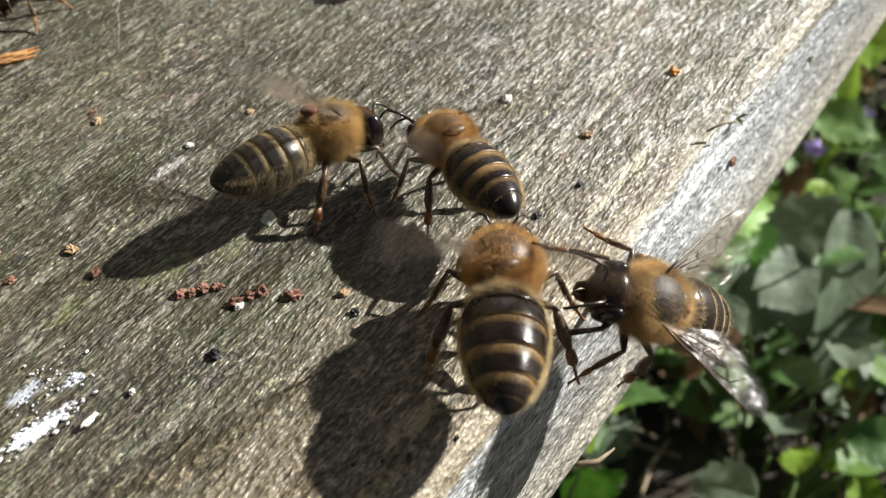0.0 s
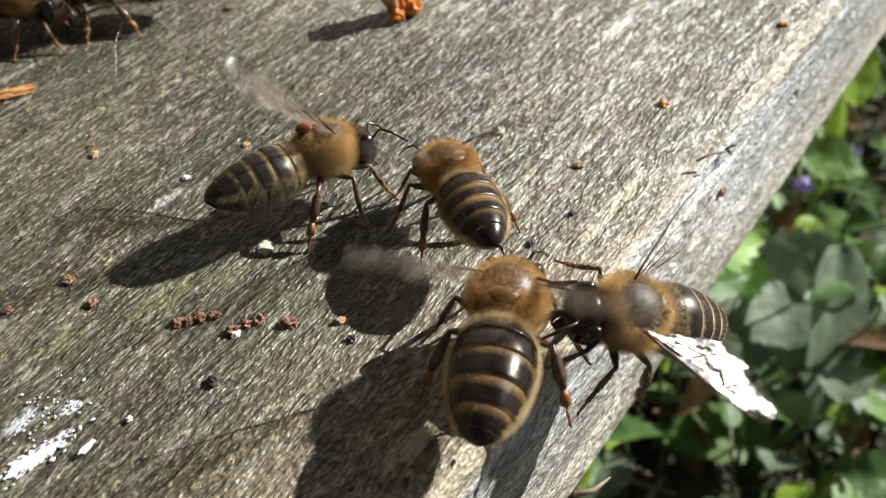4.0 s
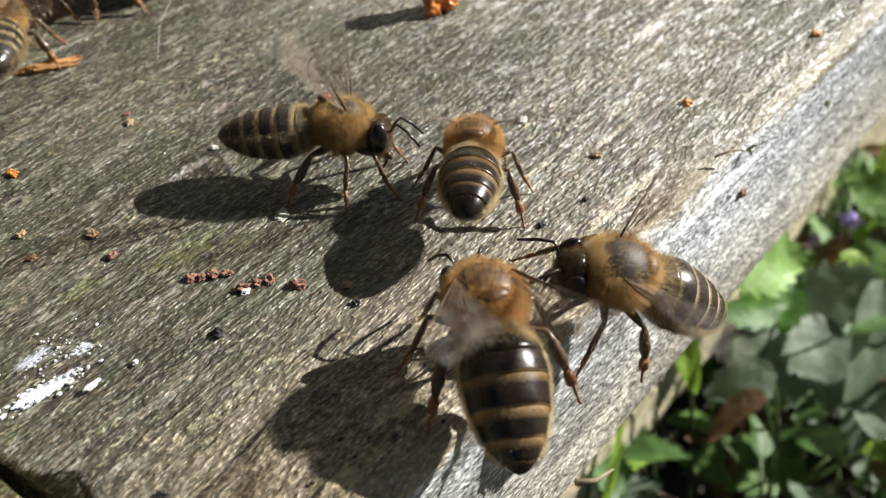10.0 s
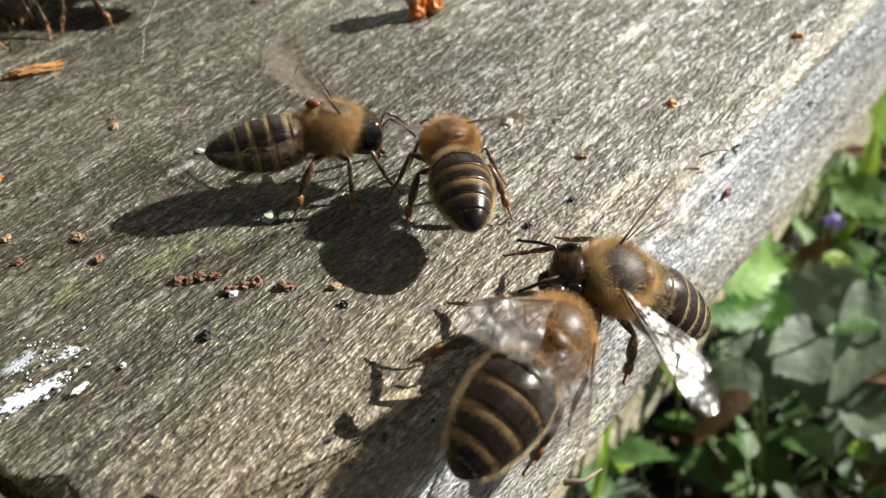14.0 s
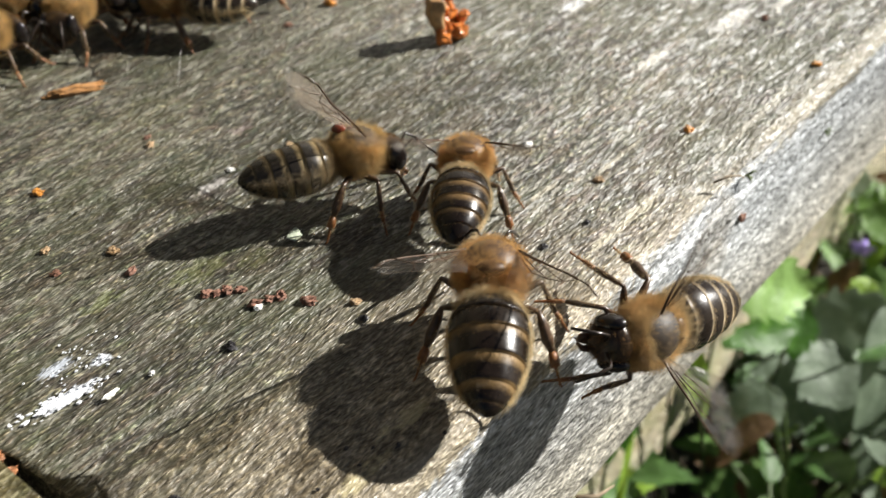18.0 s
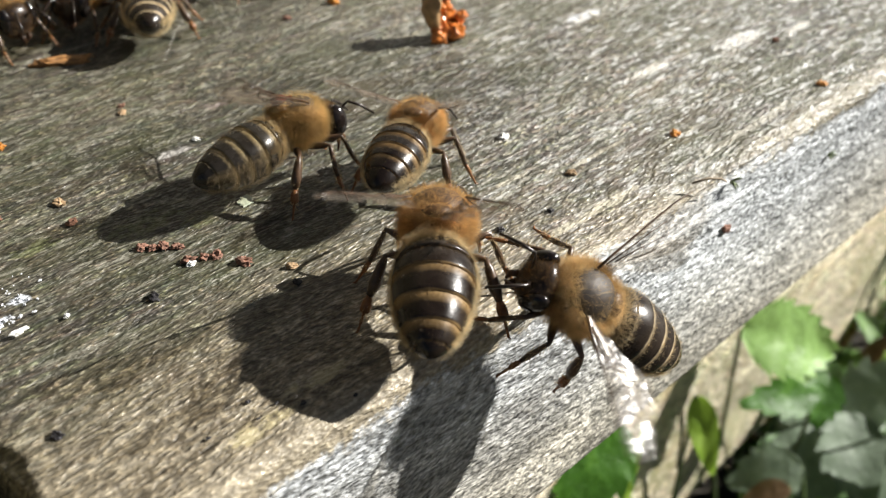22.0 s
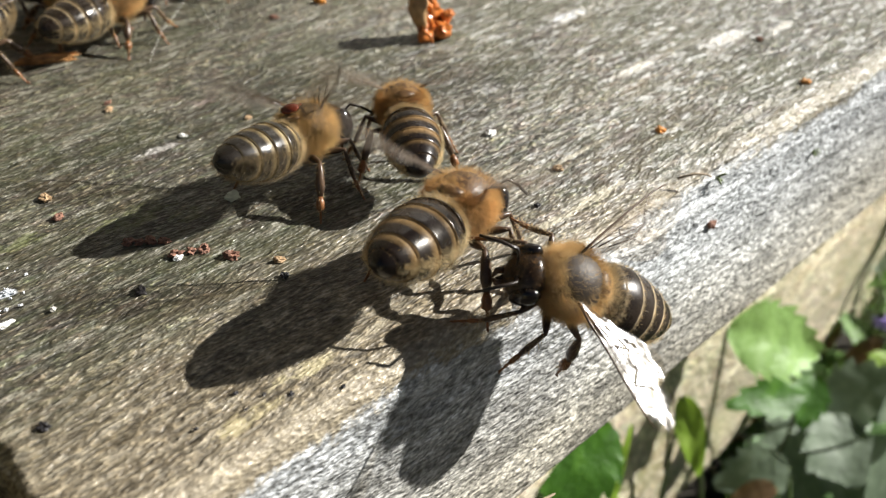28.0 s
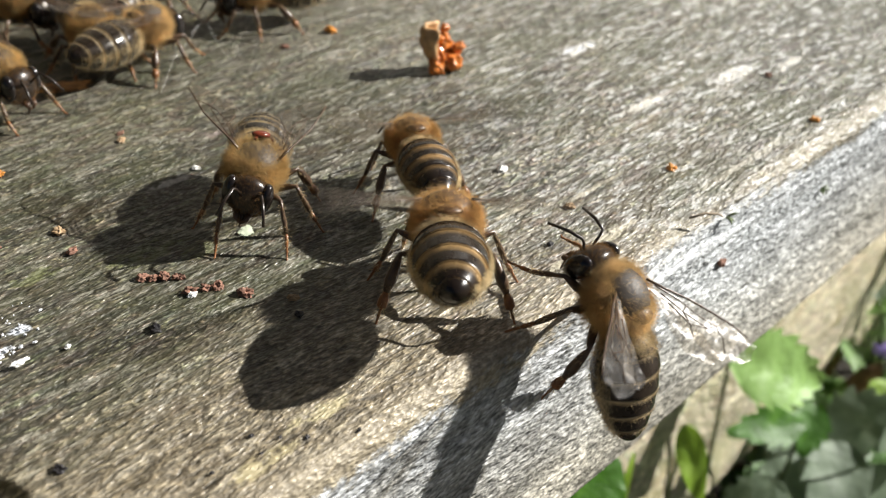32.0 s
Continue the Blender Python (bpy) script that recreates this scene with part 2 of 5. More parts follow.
        k.l(k.math("ADD", pos.outputs[2], k.math("MULTIPLY", k.math("SUBTRACT", wide, 0.5), 16.0)), low.inputs["Value"])
        # sheen put into the colour: brighter near the rounded edge, beige lower down
        silver_sheen = k.mix(1.0, silver_sheen, k.ramp(low.outputs[0], [(0.0, (1.10, 1.12, 1.14)), (0.8, (1.02, 0.94, 0.79))]), "MULTIPLY")
        silver_sheen = k.mix(1.0, silver_sheen, k.ramp(grainy(120, 420, 420, 4, 0.65, 71.0), [(0.36, grey(0.66)), (0.5, grey(0.98)), (0.62, grey(1.25))]), "MULTIPLY")
        col = k.mix(k.math("MULTIPLY", front, 0.85), col, silver_sheen)
        bare = k.t.nodes.new("ShaderNodeMapRange")
        for key, value in (("From Min", 2.2), ("From Max", 3.7), ("To Min", 0.34), ("To Max", 0.0)):
            bare.inputs[key].default_value = value
        k.l(k.math("ADD", pos.outputs[1], k.math("MULTIPLY", fine, 3.2)), bare.inputs["Value"])
        warm = k.math("MULTIPLY", bare.outputs[0], k.math("SUBTRACT", 1.0, front))
        col = k.mix(warm, col, k.mix(fleck, (0.34, 0.27, 0.17), (0.86, 0.76, 0.58)))
    col = k.mix(1.0, col, tuple(a * b for a, b in zip(tint, (0.83, 0.84, 0.85))), "MULTIPLY")
    k.colour(col)
    k.l(k.ramp(fleck, [(0.3, grey(0.7)), (0.7, grey(0.28))]), k.p.inputs["Roughness"])
    h = k.math("ADD", k.math("MULTIPLY", fine, 0.7), k.math("ADD", k.math("MULTIPLY", mid, 0.8), k.math("MULTIPLY", fleck, 0.35)))
    k.bump(h, 1.0, 0.00055)
    return k.m


def plain(name, colour, rough=0.5, var=0.35, scale=900.0, bump=0.3, spec=0.5, dist=0.00008):
    k = Mat(name, rough, 0.0, spec)
    nz = k.noise(k.coords((1, 1, 1)), scale, 5, 0.6)
    lo = tuple(c * (1 - var) for c in colour)
    hi = tuple(min(1, c * (1 + var)) for c in colour)
    k.colour(k.ramp(nz, [(0.3, lo), (0.7, hi)]))
    if bump:
        k.bump(nz, bump, dist)
    return k.m


WOOD = wood_material("weathered wood", (1, 1, 1), 0.0, True)
WOOD_NEXT = wood_material("green grey wood", (0.62, 0.58, 0.38), 83.0)
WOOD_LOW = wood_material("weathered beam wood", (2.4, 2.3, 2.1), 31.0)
CHITIN = plain("dark chitin", (0.020, 0.013, 0.009), 0.28, 0.4, 2500, 0.12)
CHITIN_BROWN = plain("brown chitin", (0.060, 0.028, 0.012), 0.35, 0.4, 2500, 0.12)
EYE = plain("compound eye", (0.012, 0.009, 0.008), 0.16, 0.3, 6000, 0.1)
LEG = plain("leg chitin", (0.070, 0.040, 0.022), 0.34, 0.45, 2500, 0.2)
LEG_RUST = plain("rusty leg chitin", (0.21, 0.085, 0.028), 0.4, 0.4, 2500, 0.2)


def fur_material(name, dark, light):
    k = Mat(name, 0.42, 0.0, 0.5)
    geo = k.n("NewGeometry")
    col = k.ramp(geo.outputs["Random Per Island"], [(0.0, dark), (1.0, light)])
    col = k.mix(1.0, col, k.ramp(k.noise(k.coords((1, 1, 1)), 650, 3, 0.6), [(0.34, grey(0.60)), (0.52, grey(0.98)), (0.68, grey(1.25))]), "MULTIPLY")
    k.colour(col)
    tl = k.n("BsdfTranslucent")
    k.l(col, tl.inputs[0])
    mx = k.n("MixShader")
    mx.inputs[0].default_value = 0.6
    k.l(k.p.outputs[0], mx.inputs[1])
    k.l(tl.outputs[0], mx.inputs[2])
    k.l(mx.outputs[0], k.t.nodes["Material Output"].inputs[0])
    return k.m


FUR = fur_material("golden fur", (0.36, 0.18, 0.055), (0.92, 0.62, 0.27))
FUR_CREAM = fur_material("cream fur", (0.52, 0.40, 0.21), (0.88, 0.74, 0.48))
FUR_TAN = fur_material("tan fur", (0.40, 0.235, 0.085), (0.92, 0.68, 0.34))
FUR_BAND = fur_material("short band hair", (0.16, 0.10, 0.045), (0.42, 0.29, 0.14))
FUR_PALE = fur_material("pale fur", (0.46, 0.33, 0.16), (0.82, 0.66, 0.40))
FUR_OLIVE = fur_material("olive golden fur", (0.40, 0.25, 0.085), (0.84, 0.60, 0.27))
FUR_GREY = fur_material("grey brown fur", (0.26, 0.19, 0.10), (0.58, 0.46, 0.28))
FUR_DARK = fur_material("dark fur", (0.12, 0.065, 0.025), (0.34, 0.20, 0.085))
THORAX_DARK = plain("dull black thorax", (0.040, 0.028, 0.018), 0.58, 0.4, 2500, 0.5)
UNDERCOAT = plain("brown undercoat", (0.070, 0.034, 0.013), 0.46, 0.4, 1500, 0.3)
MITE = plain("mite shell", (0.13, 0.026, 0.012), 0.16, 0.3, 900, 0.1)


# ---- mesh helpers ----
def mesh_of(name, verts, faces, mat, smooth=True):
    me = bpy.data.meshes.new(name)
    me.from_pydata([tuple(v) for v in verts], [], faces)
    me.polygons.foreach_set("use_smooth", [smooth] * len(me.polygons))
    me.materials.append(mat)
    me.update()
    return me


def part(name, data, parent, label="", at=None):
    """One mesh object under a thing or a part."""
    ob = new(name, data)
    ob.parent = parent
    if at is not None:
        ob.matrix_basis = at
    return tagged(ob, label)


def fbm(x, y, seed, octaves=4, gain=0.5):
    """Smooth value noise on arrays, about -1 to 1."""
    rng = np.random.RandomState(seed)
    table = rng.uniform(-1, 1, (256, 256))
    total, amp, norm = np.zeros_like(x), 1.0, 0.0
    for o in range(octaves):
        xi, yi = np.floor(x).astype(int), np.floor(y).astype(int)
        fx, fy = x - xi, y - yi
        fx, fy = fx * fx * (3 - 2 * fx), fy * fy * (3 - 2 * fy)
        a, b = table[xi % 256, yi % 256], table[(xi + 1) % 256, yi % 256]
        c, d = table[xi % 256, (yi + 1) % 256], table[(xi + 1) % 256, (yi + 1) % 256]
        total += amp * ((a * (1 - fx) + b * fx) * (1 - fy) + (c * (1 - fx) + d * fx) * fy)
        norm += amp
        amp, x, y = amp * gain, x * 2 + 17.3, y * 2 + 5.1
    return total / norm


def loft(rings, seg=16, caps=True):
    """Verts and faces of a tube through rings (centre, across, up, radius across, radius up)."""
    verts, faces = [], []
    for c, a, b, ra, rb in rings:
        for i in range(seg):
            w = 2 * math.pi * i / seg
            verts.append(Vector(c) + Vector(a) * (math.cos(w) * ra) + Vector(b) * (math.sin(w) * rb))
    for j in range(len(rings) - 1):
        for i in range(seg):
            k = (i + 1) % seg
            faces.append((j * seg + i, j * seg + k, (j + 1) * seg + k, (j + 1) * seg + i))
    if caps:
        faces.append(tuple(range(seg))[::-1])
        faces.append(tuple((len(rings) - 1) * seg + i for i in range(seg)))
    return verts, faces


def tube(points, radii, seg=8):
    """A tapered tube along points."""
    rings, pts = [], [Vector(p) for p in points]
    for i, p in enumerate(pts):
        d = (pts[min(i + 1, len(pts) - 1)] - pts[max(i - 1, 0)]).normalized()
        side = d.orthogonal().normalized() if i == 0 else (rings[-1][1] - d * rings[-1][1].dot(d)).normalized()
        rings.append((p, side, d.cross(side), radii[i], radii[i]))
    return loft(rings, seg)


def joined(*lots):
    verts, faces = [], []
    for v, f in lots:
        k = len(verts)
        verts += list(v)
        faces += [tuple(i + k for i in q) for q in f]
    return verts, faces


def ball(centre, radii, seg=20, rings=12, warp=None):
    out = []
    for j in range(rings + 1):
        a = math.pi * j / rings
        a = min(max(a, 0.03), math.pi - 0.03)
        out.append(((centre[0] - math.cos(a) * radii[0], centre[1], centre[2]), (0, 1, 0), (0, 0, 1), math.sin(a) * radii[1], math.sin(a) * radii[2]))
    v, f = loft(out, seg)
    if warp:
        v = [Vector(warp(p)) for p in v]
    return v, f


def fur(bases, length, thick, lean, rng, spread=0.5):
    """Thin tapered hairs; bases: place, normal. lean: the way the coat lies."""
    verts, faces = [], []
    lean = Vector(lean)
    for p, nrm in bases:
        d = (nrm + lean * rng.uniform(0.5, 1.3) + Vector([rng.gauss(0, spread) for _ in range(3)])).normalized()
        s = d.orthogonal().normalized()
        s.rotate(Matrix.Rotation(rng.uniform(0, 6.28), 3, d))
        ln = length * rng.uniform(0.5, 1.2)
        bend = Vector((0, 0, -0.15 * ln))
        k = len(verts)
        verts += [p - s * thick, p + s * thick, p + d * ln * 0.55 + s * thick * 0.6, p + d * ln * 0.55 - s * thick * 0.6, p + d * ln + bend]
        faces += [(k, k + 1, k + 2, k + 3), (k + 3, k + 2, k + 4)]
    return verts, faces


def scaled(vf, s):
    return [Vector(v) * s for v in vf[0]], vf[1]


# ---- the bee ----
ABD_LEN = 7.65
RISE = 1.2          # how much higher than its lowest stance a bee stands
# width of the hair band at the front of each abdomen plate, as a share of the length
BAND_W = {"glossy": (0, 0.050, 0.085, 0.090, 0.060, 0.015), "broad": (0, 0.020, 0.075, 0.085, 0.070, 0.012), "grey": (0, 0.075, 0.075, 0.070, 0.050, 0.015), "thin": (0, 0.030, 0.045, 0.048, 0.042, 0.030)}
BAND_HAIRS = {"glossy": 9000, "broad": 9000, "grey": 7000, "thin": 9000}


def abd_radius(s):
    """Half width of the abdomen, s from 0 at the waist to 1 at the tip."""
    if s < 0.35:
        return 0.55 + 1.67 * math.sin(s / 0.35 * math.pi / 2) ** 0.7
    return max(0.12, 2.22 * math.cos((s - 0.35) / 0.65 * math.pi / 2) ** 0.54)


def abd_ring(s, grow=1.0, drop=0.0):
    r = abd_radius(s) * grow
    return ((-ABD_LEN * s, 0, -0.25 * math.sin(s * math.pi) - drop), (0, 1, 0), (0, 0, 1), r, r * 0.88)


def bee_meshes(seed, s, coat, rise=RISE):
    """The meshes of one bee at its scale s; coat: glossy with rusty fur, or grey or thin bands with tan fur."""
    dark = coat not in ("glossy", "broad")
    rng = random.Random(seed)
    m = {}
    thick = 0.021 * s

    def keep(name, vf, mat, smooth=True):
        if name.split("_")[0] in ("thorax", "scutellum", "head", "eye", "antenna", "mandible", "tongue"):
            bow = Vector((-0.2, 0, -0.45)) if name.split("_")[0] in ("head", "eye", "antenna", "mandible", "tongue") else Vector((0, 0, 0))
            vf = [Vector(v) + (Vector((0, 0, rise)) + bow) * s for v in vf[0]], vf[1]
        m[name] = mesh_of(name, *scaled(vf, MM), mat, smooth)

    def scale_vf(vf):
        return scaled(vf, s)

    # thorax, head
    keep("thorax", scale_vf(ball((0, 0, 3.7), (2.05, 1.88, 1.82), 24, 14)), THORAX_DARK if dark else UNDERCOAT)
    keep("scutellum", scale_vf(ball((-1.35, 0, 4.95), (0.55, 0.85, 0.36), 14, 8)), UNDERCOAT)

    def face_warp(p):
        x, y, z = p
        w = 1.0 - 0.22 * max(0.0, (3.4 - z) / 1.7)
        return (x, y * w, z)
    keep("head", scale_vf(ball((2.75, 0, 3.25), (0.95, 1.62, 1.55), 22, 12, face_warp)), CHITIN)
    for side, nm in ((1, "eye_l"), (-1, "eye_r")):
        keep(nm, scale_vf(ball((2.85, 1.25 * side, 3.5), (0.72, 0.52, 1.15), 16, 10)), EYE)
        pts = [(3.55, 0.35 * side, 3.6), (4.0, 0.75 * side, 4.25), (4.25, 0.95 * side, 4.45), (5.0, 1.25 * side, 4.0), (5.9, 1.6 * side, 3.1)]
        keep("antenna_l" if side > 0 else "antenna_r", scale_vf(tube(pts, [0.10, 0.09, 0.10, 0.11, 0.09], 7)), CHITIN)
        keep("mandible_l" if side > 0 else "mandible_r", scale_vf(tube([(3.35, 0.42 * side, 2.2), (3.65, 0.35 * side, 1.85), (3.7, 0.05 * side, 1.55)], [0.24, 0.2, 0.08], 7)), CHITIN_BROWN)
    keep("tongue", scale_vf(tube([(3.3, 0, 2.05), (3.35, 0, 1.45), (3.1, 0, 0.85)], [0.2, 0.13, 0.05], 7)), CHITIN_BROWN)

    # fur of the thorax and head
    bases = []
    while len(bases) < 34000:
        d = Vector([rng.gauss(0, 1) for _ in range(3)]).normalized()
        bald = max(0.0, min(1.0, (d.z - 0.46) / 0.24)) * max(0.0, min(1.0, (0.76 - abs(d.x - 0.12)) / 0.25))
        if rng.random() < bald * (0.85 if coat == "grey" else 0.96 if dark else 0.88):
            continue
        bases.append((Vector((d.x * 2.02, d.y * 1.86, 3.7 + d.z * 1.80)) * s, d))
    keep("thorax_fur", fur(bases, (0.82 if dark else 0.74) * s, thick * 0.23, (-0.45, 0, 0.1), rng, 0.5), {"grey": FUR_OLIVE, "thin": FUR_TAN}.get(coat, FUR), False)
    bases = []
    while len(bases) < 4200:
        d = Vector([rng.gauss(0, 1) for _ in range(3)]).normalized()
        if abs(d.y) > 0.72:
            continue
        bases.append((Vector((2.75 + d.x * 0.9, d.y * 1.5, 3.3 + d.z * 1.45)) * s, d))
    keep("head_fur", fur(bases, 0.36 * s, thick * 0.35, (0.1, 0, 0.3), rng, 0.35), FUR_DARK, False)

    # abdomen: a core and six overlapping plates, with bands of short pale hair
    cuts = [0.0, 0.22, 0.37, 0.58, 0.77, 0.90, 1.0] if coat == "broad" else [0.0, 0.17, 0.34, 0.51, 0.67, 0.82, 1.0]
    plates = abdomen_material("banded abdomen plate", s, coat, cuts)
    keep("abdomen", scale_vf(loft([abd_ring(i / 24, 0.95) for i in range(25)], 24)), CHITIN)
    for i in range(6):
        a, b = cuts[i], min(1.0, cuts[i + 1] + 0.025)
        rings = [abd_ring(a + (b - a) * j / 8, 0.965 + 0.055 * (j / 8)) for j in range(9)]
        if b < 1.0:
            rings.append(abd_ring(b, 0.95))
        keep("plate%d" % i, scale_vf(loft(rings, 26, caps=(i == 5))), plates)
        if i:
            bases = []
            for _ in range(int(BAND_HAIRS[coat] * BAND_W[coat][i])):
                w = rng.uniform(-0.9, math.pi + 0.9)
                sp = a + 0.024 + abs(rng.gauss(0, BAND_W[coat][i] * 0.5))
                c, _, _, ra, rb = abd_ring(sp, 1.0)
                nrm = Vector((0.0, math.cos(w), math.sin(w)))
                bases.append((Vector((c[0], math.cos(w) * ra, c[2] + math.sin(w) * rb)) * s, nrm * 0.3))
            keep("band%d" % i, fur(bases, 0.26 * s, thick * 0.30, (-0.9, 0, 0), rng, 0.3), FUR_GREY if coat == "grey" else FUR_PALE if dark else FUR_BAND, False)
    bases = []
    for _ in range(5200 if coat == "grey" else 3200):
        w = rng.uniform(math.pi * 0.9, math.pi * 2.1)
        sp = rng.uniform(0.04, 0.93)
        c, _, _, ra, rb = abd_ring(sp, 1.0)
        nrm = Vector((0.0, math.cos(w), math.sin(w)))
        bases.append((Vector((c[0], math.cos(w) * ra, c[2] + math.sin(w) * rb)) * s, nrm))
    for _ in range(4200):
        w = rng.choice((0, math.pi)) + rng.gauss(-0.02, 0.13)
        c, _, _, ra, rb = abd_ring(rng.uniform(0.05, 0.9), 1.0)
        bases.append((Vector((c[0], math.cos(w) * ra, c[2] + math.sin(w) * rb)) * s, Vector((0.0, math.cos(w), math.sin(w)))))
    keep("abdomen_fur", fur(bases, 0.36 * s, thick * 0.28, (-0.9, 0, 0), rng, 0.3), FUR_GREY if coat == "grey" else FUR_CREAM, False)
    bases = []
    for _ in range(5200):
        w = rng.uniform(0, 6.28)
        sp = rng.uniform(0.0, 0.13) if rng.random() < 0.75 else rng.uniform(0.1, 0.19)
        c, _, _, ra, rb = abd_ring(sp, 0.98)
        nrm = Vector((0.2, math.cos(w), math.sin(w)))
        bases.append((Vector((c[0], math.cos(w) * ra, c[2] + math.sin(w) * rb)) * s, nrm))
    keep("waist_fur", fur(bases, 0.66 * s, thick * 0.33, (-0.6, 0, 0), rng, 0.4), FUR_PALE, False)

    # legs: hip, knee, shin, foot
    plan = {"leg_fl": ((1.1, 1.0, 3.4), (2.4, 2.0, 3.6), (3.3, 2.4, 1.5), (4.3, 2.5, 0.05), 0.9),
            "leg_ml": ((0.1, 1.2, 3.3), (0.6, 2.9, 3.8), (0.5, 3.8, 1.7), (0.6, 4.7, 0.05), 1.0),
            "leg_hl": ((-1.1, 1.2, 3.4), (-2.0, 2.7, 3.8), (-3.1, 3.5, 1.9), (-3.9, 4.1, 0.05), 1.75)}
    for nm, (hip, knee, shin, foot, fat) in plan.items():
        for side in (1, -1):
            h, kn, sh, ft = (Vector((q[0], q[1] * side, q[2] - (RISE - rise) * low)) for q, low in ((hip, 1), (knee, 1), (shin, 0.5), (foot, 0)))
            upper = tube([h, h.lerp(kn, 0.3), h.lerp(kn, 0.7), kn, kn.lerp(sh, 0.25), kn.lerp(sh, 0.7), sh],
                         [0.26, 0.29, 0.23, 0.15, 0.16 * fat, 0.21 * fat, 0.09 + 0.06 * fat], 8)
            name = nm[:-1] + ("l" if side > 0 else "r")
            keep(name, scale_vf(upper), LEG)
            toe = ft + (ft - sh).normalized() * 0.25 * Vector((1, 1, 0)).length
            toe.z = 0.05
            lower = tube([sh, sh.lerp(ft, 0.18), sh.lerp(ft, 0.42), sh.lerp(ft, 0.5), sh.lerp(ft, 0.72), sh.lerp(ft, 0.8), ft, toe],
                         [0.08 + 0.05 * fat, 0.16 * fat ** 1.2, 0.16 * fat ** 1.25, 0.09, 0.10, 0.07, 0.085, 0.035], 7)
            keep(name + "_foot", scale_vf(lower), LEG_RUST)
            bases = []
            for _ in range(300 if nm == "leg_hl" else 160):
                f = rng.random()
                q = kn.lerp(sh, f * 1.6) if f < 0.62 else sh.lerp(ft, (f - 0.62) / 0.38 * 0.6)
                d = Vector([rng.gauss(0, 1) for _ in range(3)]).normalized()
                bases.append(((q + d * 0.18) * s, d))
            keep(name + "_hair", fur(bases, 0.34 * s, thick * 0.7, (0, 0, -0.3), rng, 0.3), FUR_PALE, False)
    # wings, the root at the origin and the blade along -x, for the left side
    for side, nm in ((1, "wing_l"), (-1, "wing_r")):
        for fore, out in ((True, nm), (False, nm + "_hind")):
            ln, wd = (8.3, 2.8) if fore else (5.8, 1.9)
            rows = 14
            verts, faces = [], []
            for j in range(rows + 1):
                f = j / rows
                lead = wd * (0.10 + 0.22 * math.sin(min(1.0, f * 1.1) * math.pi * 0.5)) * (1 - max(0.0, f - 0.8) ** 2 * 9)
                trail = -wd * (0.06 + 0.62 * math.sin(min(1.0, f * 1.08) * math.pi * 0.55) ** 1.5) * math.sqrt(max(0.02, 1 - max(0.0, f - 0.55) ** 2 / 0.22))
                for q in range(5):
                    g = q / 4
                    y = lead + (trail - lead) * g
                    z = (0.13 * math.sin(f * 8 + q * 2.3 + seed) + 0.07 * math.sin(f * 19 + q * 1.1)) * min(1.0, f * 2.5) + 0.14 * (0.5 - g) * f
                    verts.append(Vector((-ln * f, y * side, z)))
            for j in range(rows):
                for q in range(4):
                    a = j * 5 + q
                    faces.append((a, a + 1, a + 6, a + 5))
            keep(out, scale_vf((verts, faces)), WING)
            veins = []
            for path_ in ([(0, 0), (2, 0), (5, 0), (8, 0), (11, 0), (13, 0)], [(1, 1), (4, 1), (7, 1), (9, 1)], [(2, 2), (5, 2), (8, 2), (9, 1), (10, 0)], [(3, 3), (6, 3), (8, 2)], [(9, 1), (10, 2), (11, 3)], [(5, 1), (5, 2), (6, 3), (7, 4)]):
                pts = [verts[j * 5 + q] + Vector((0, 0, 0.02)) for j, q in path_]
                rad = 0.085 if path_[0] == (0, 0) else 0.04
                veins.append(tube(pts, [rad * (1 - 0.5 * i / len(pts)) for i in range(len(pts))], 5))
            keep(out + "_veins", scale_vf(joined(*veins)), LEG)
    return m


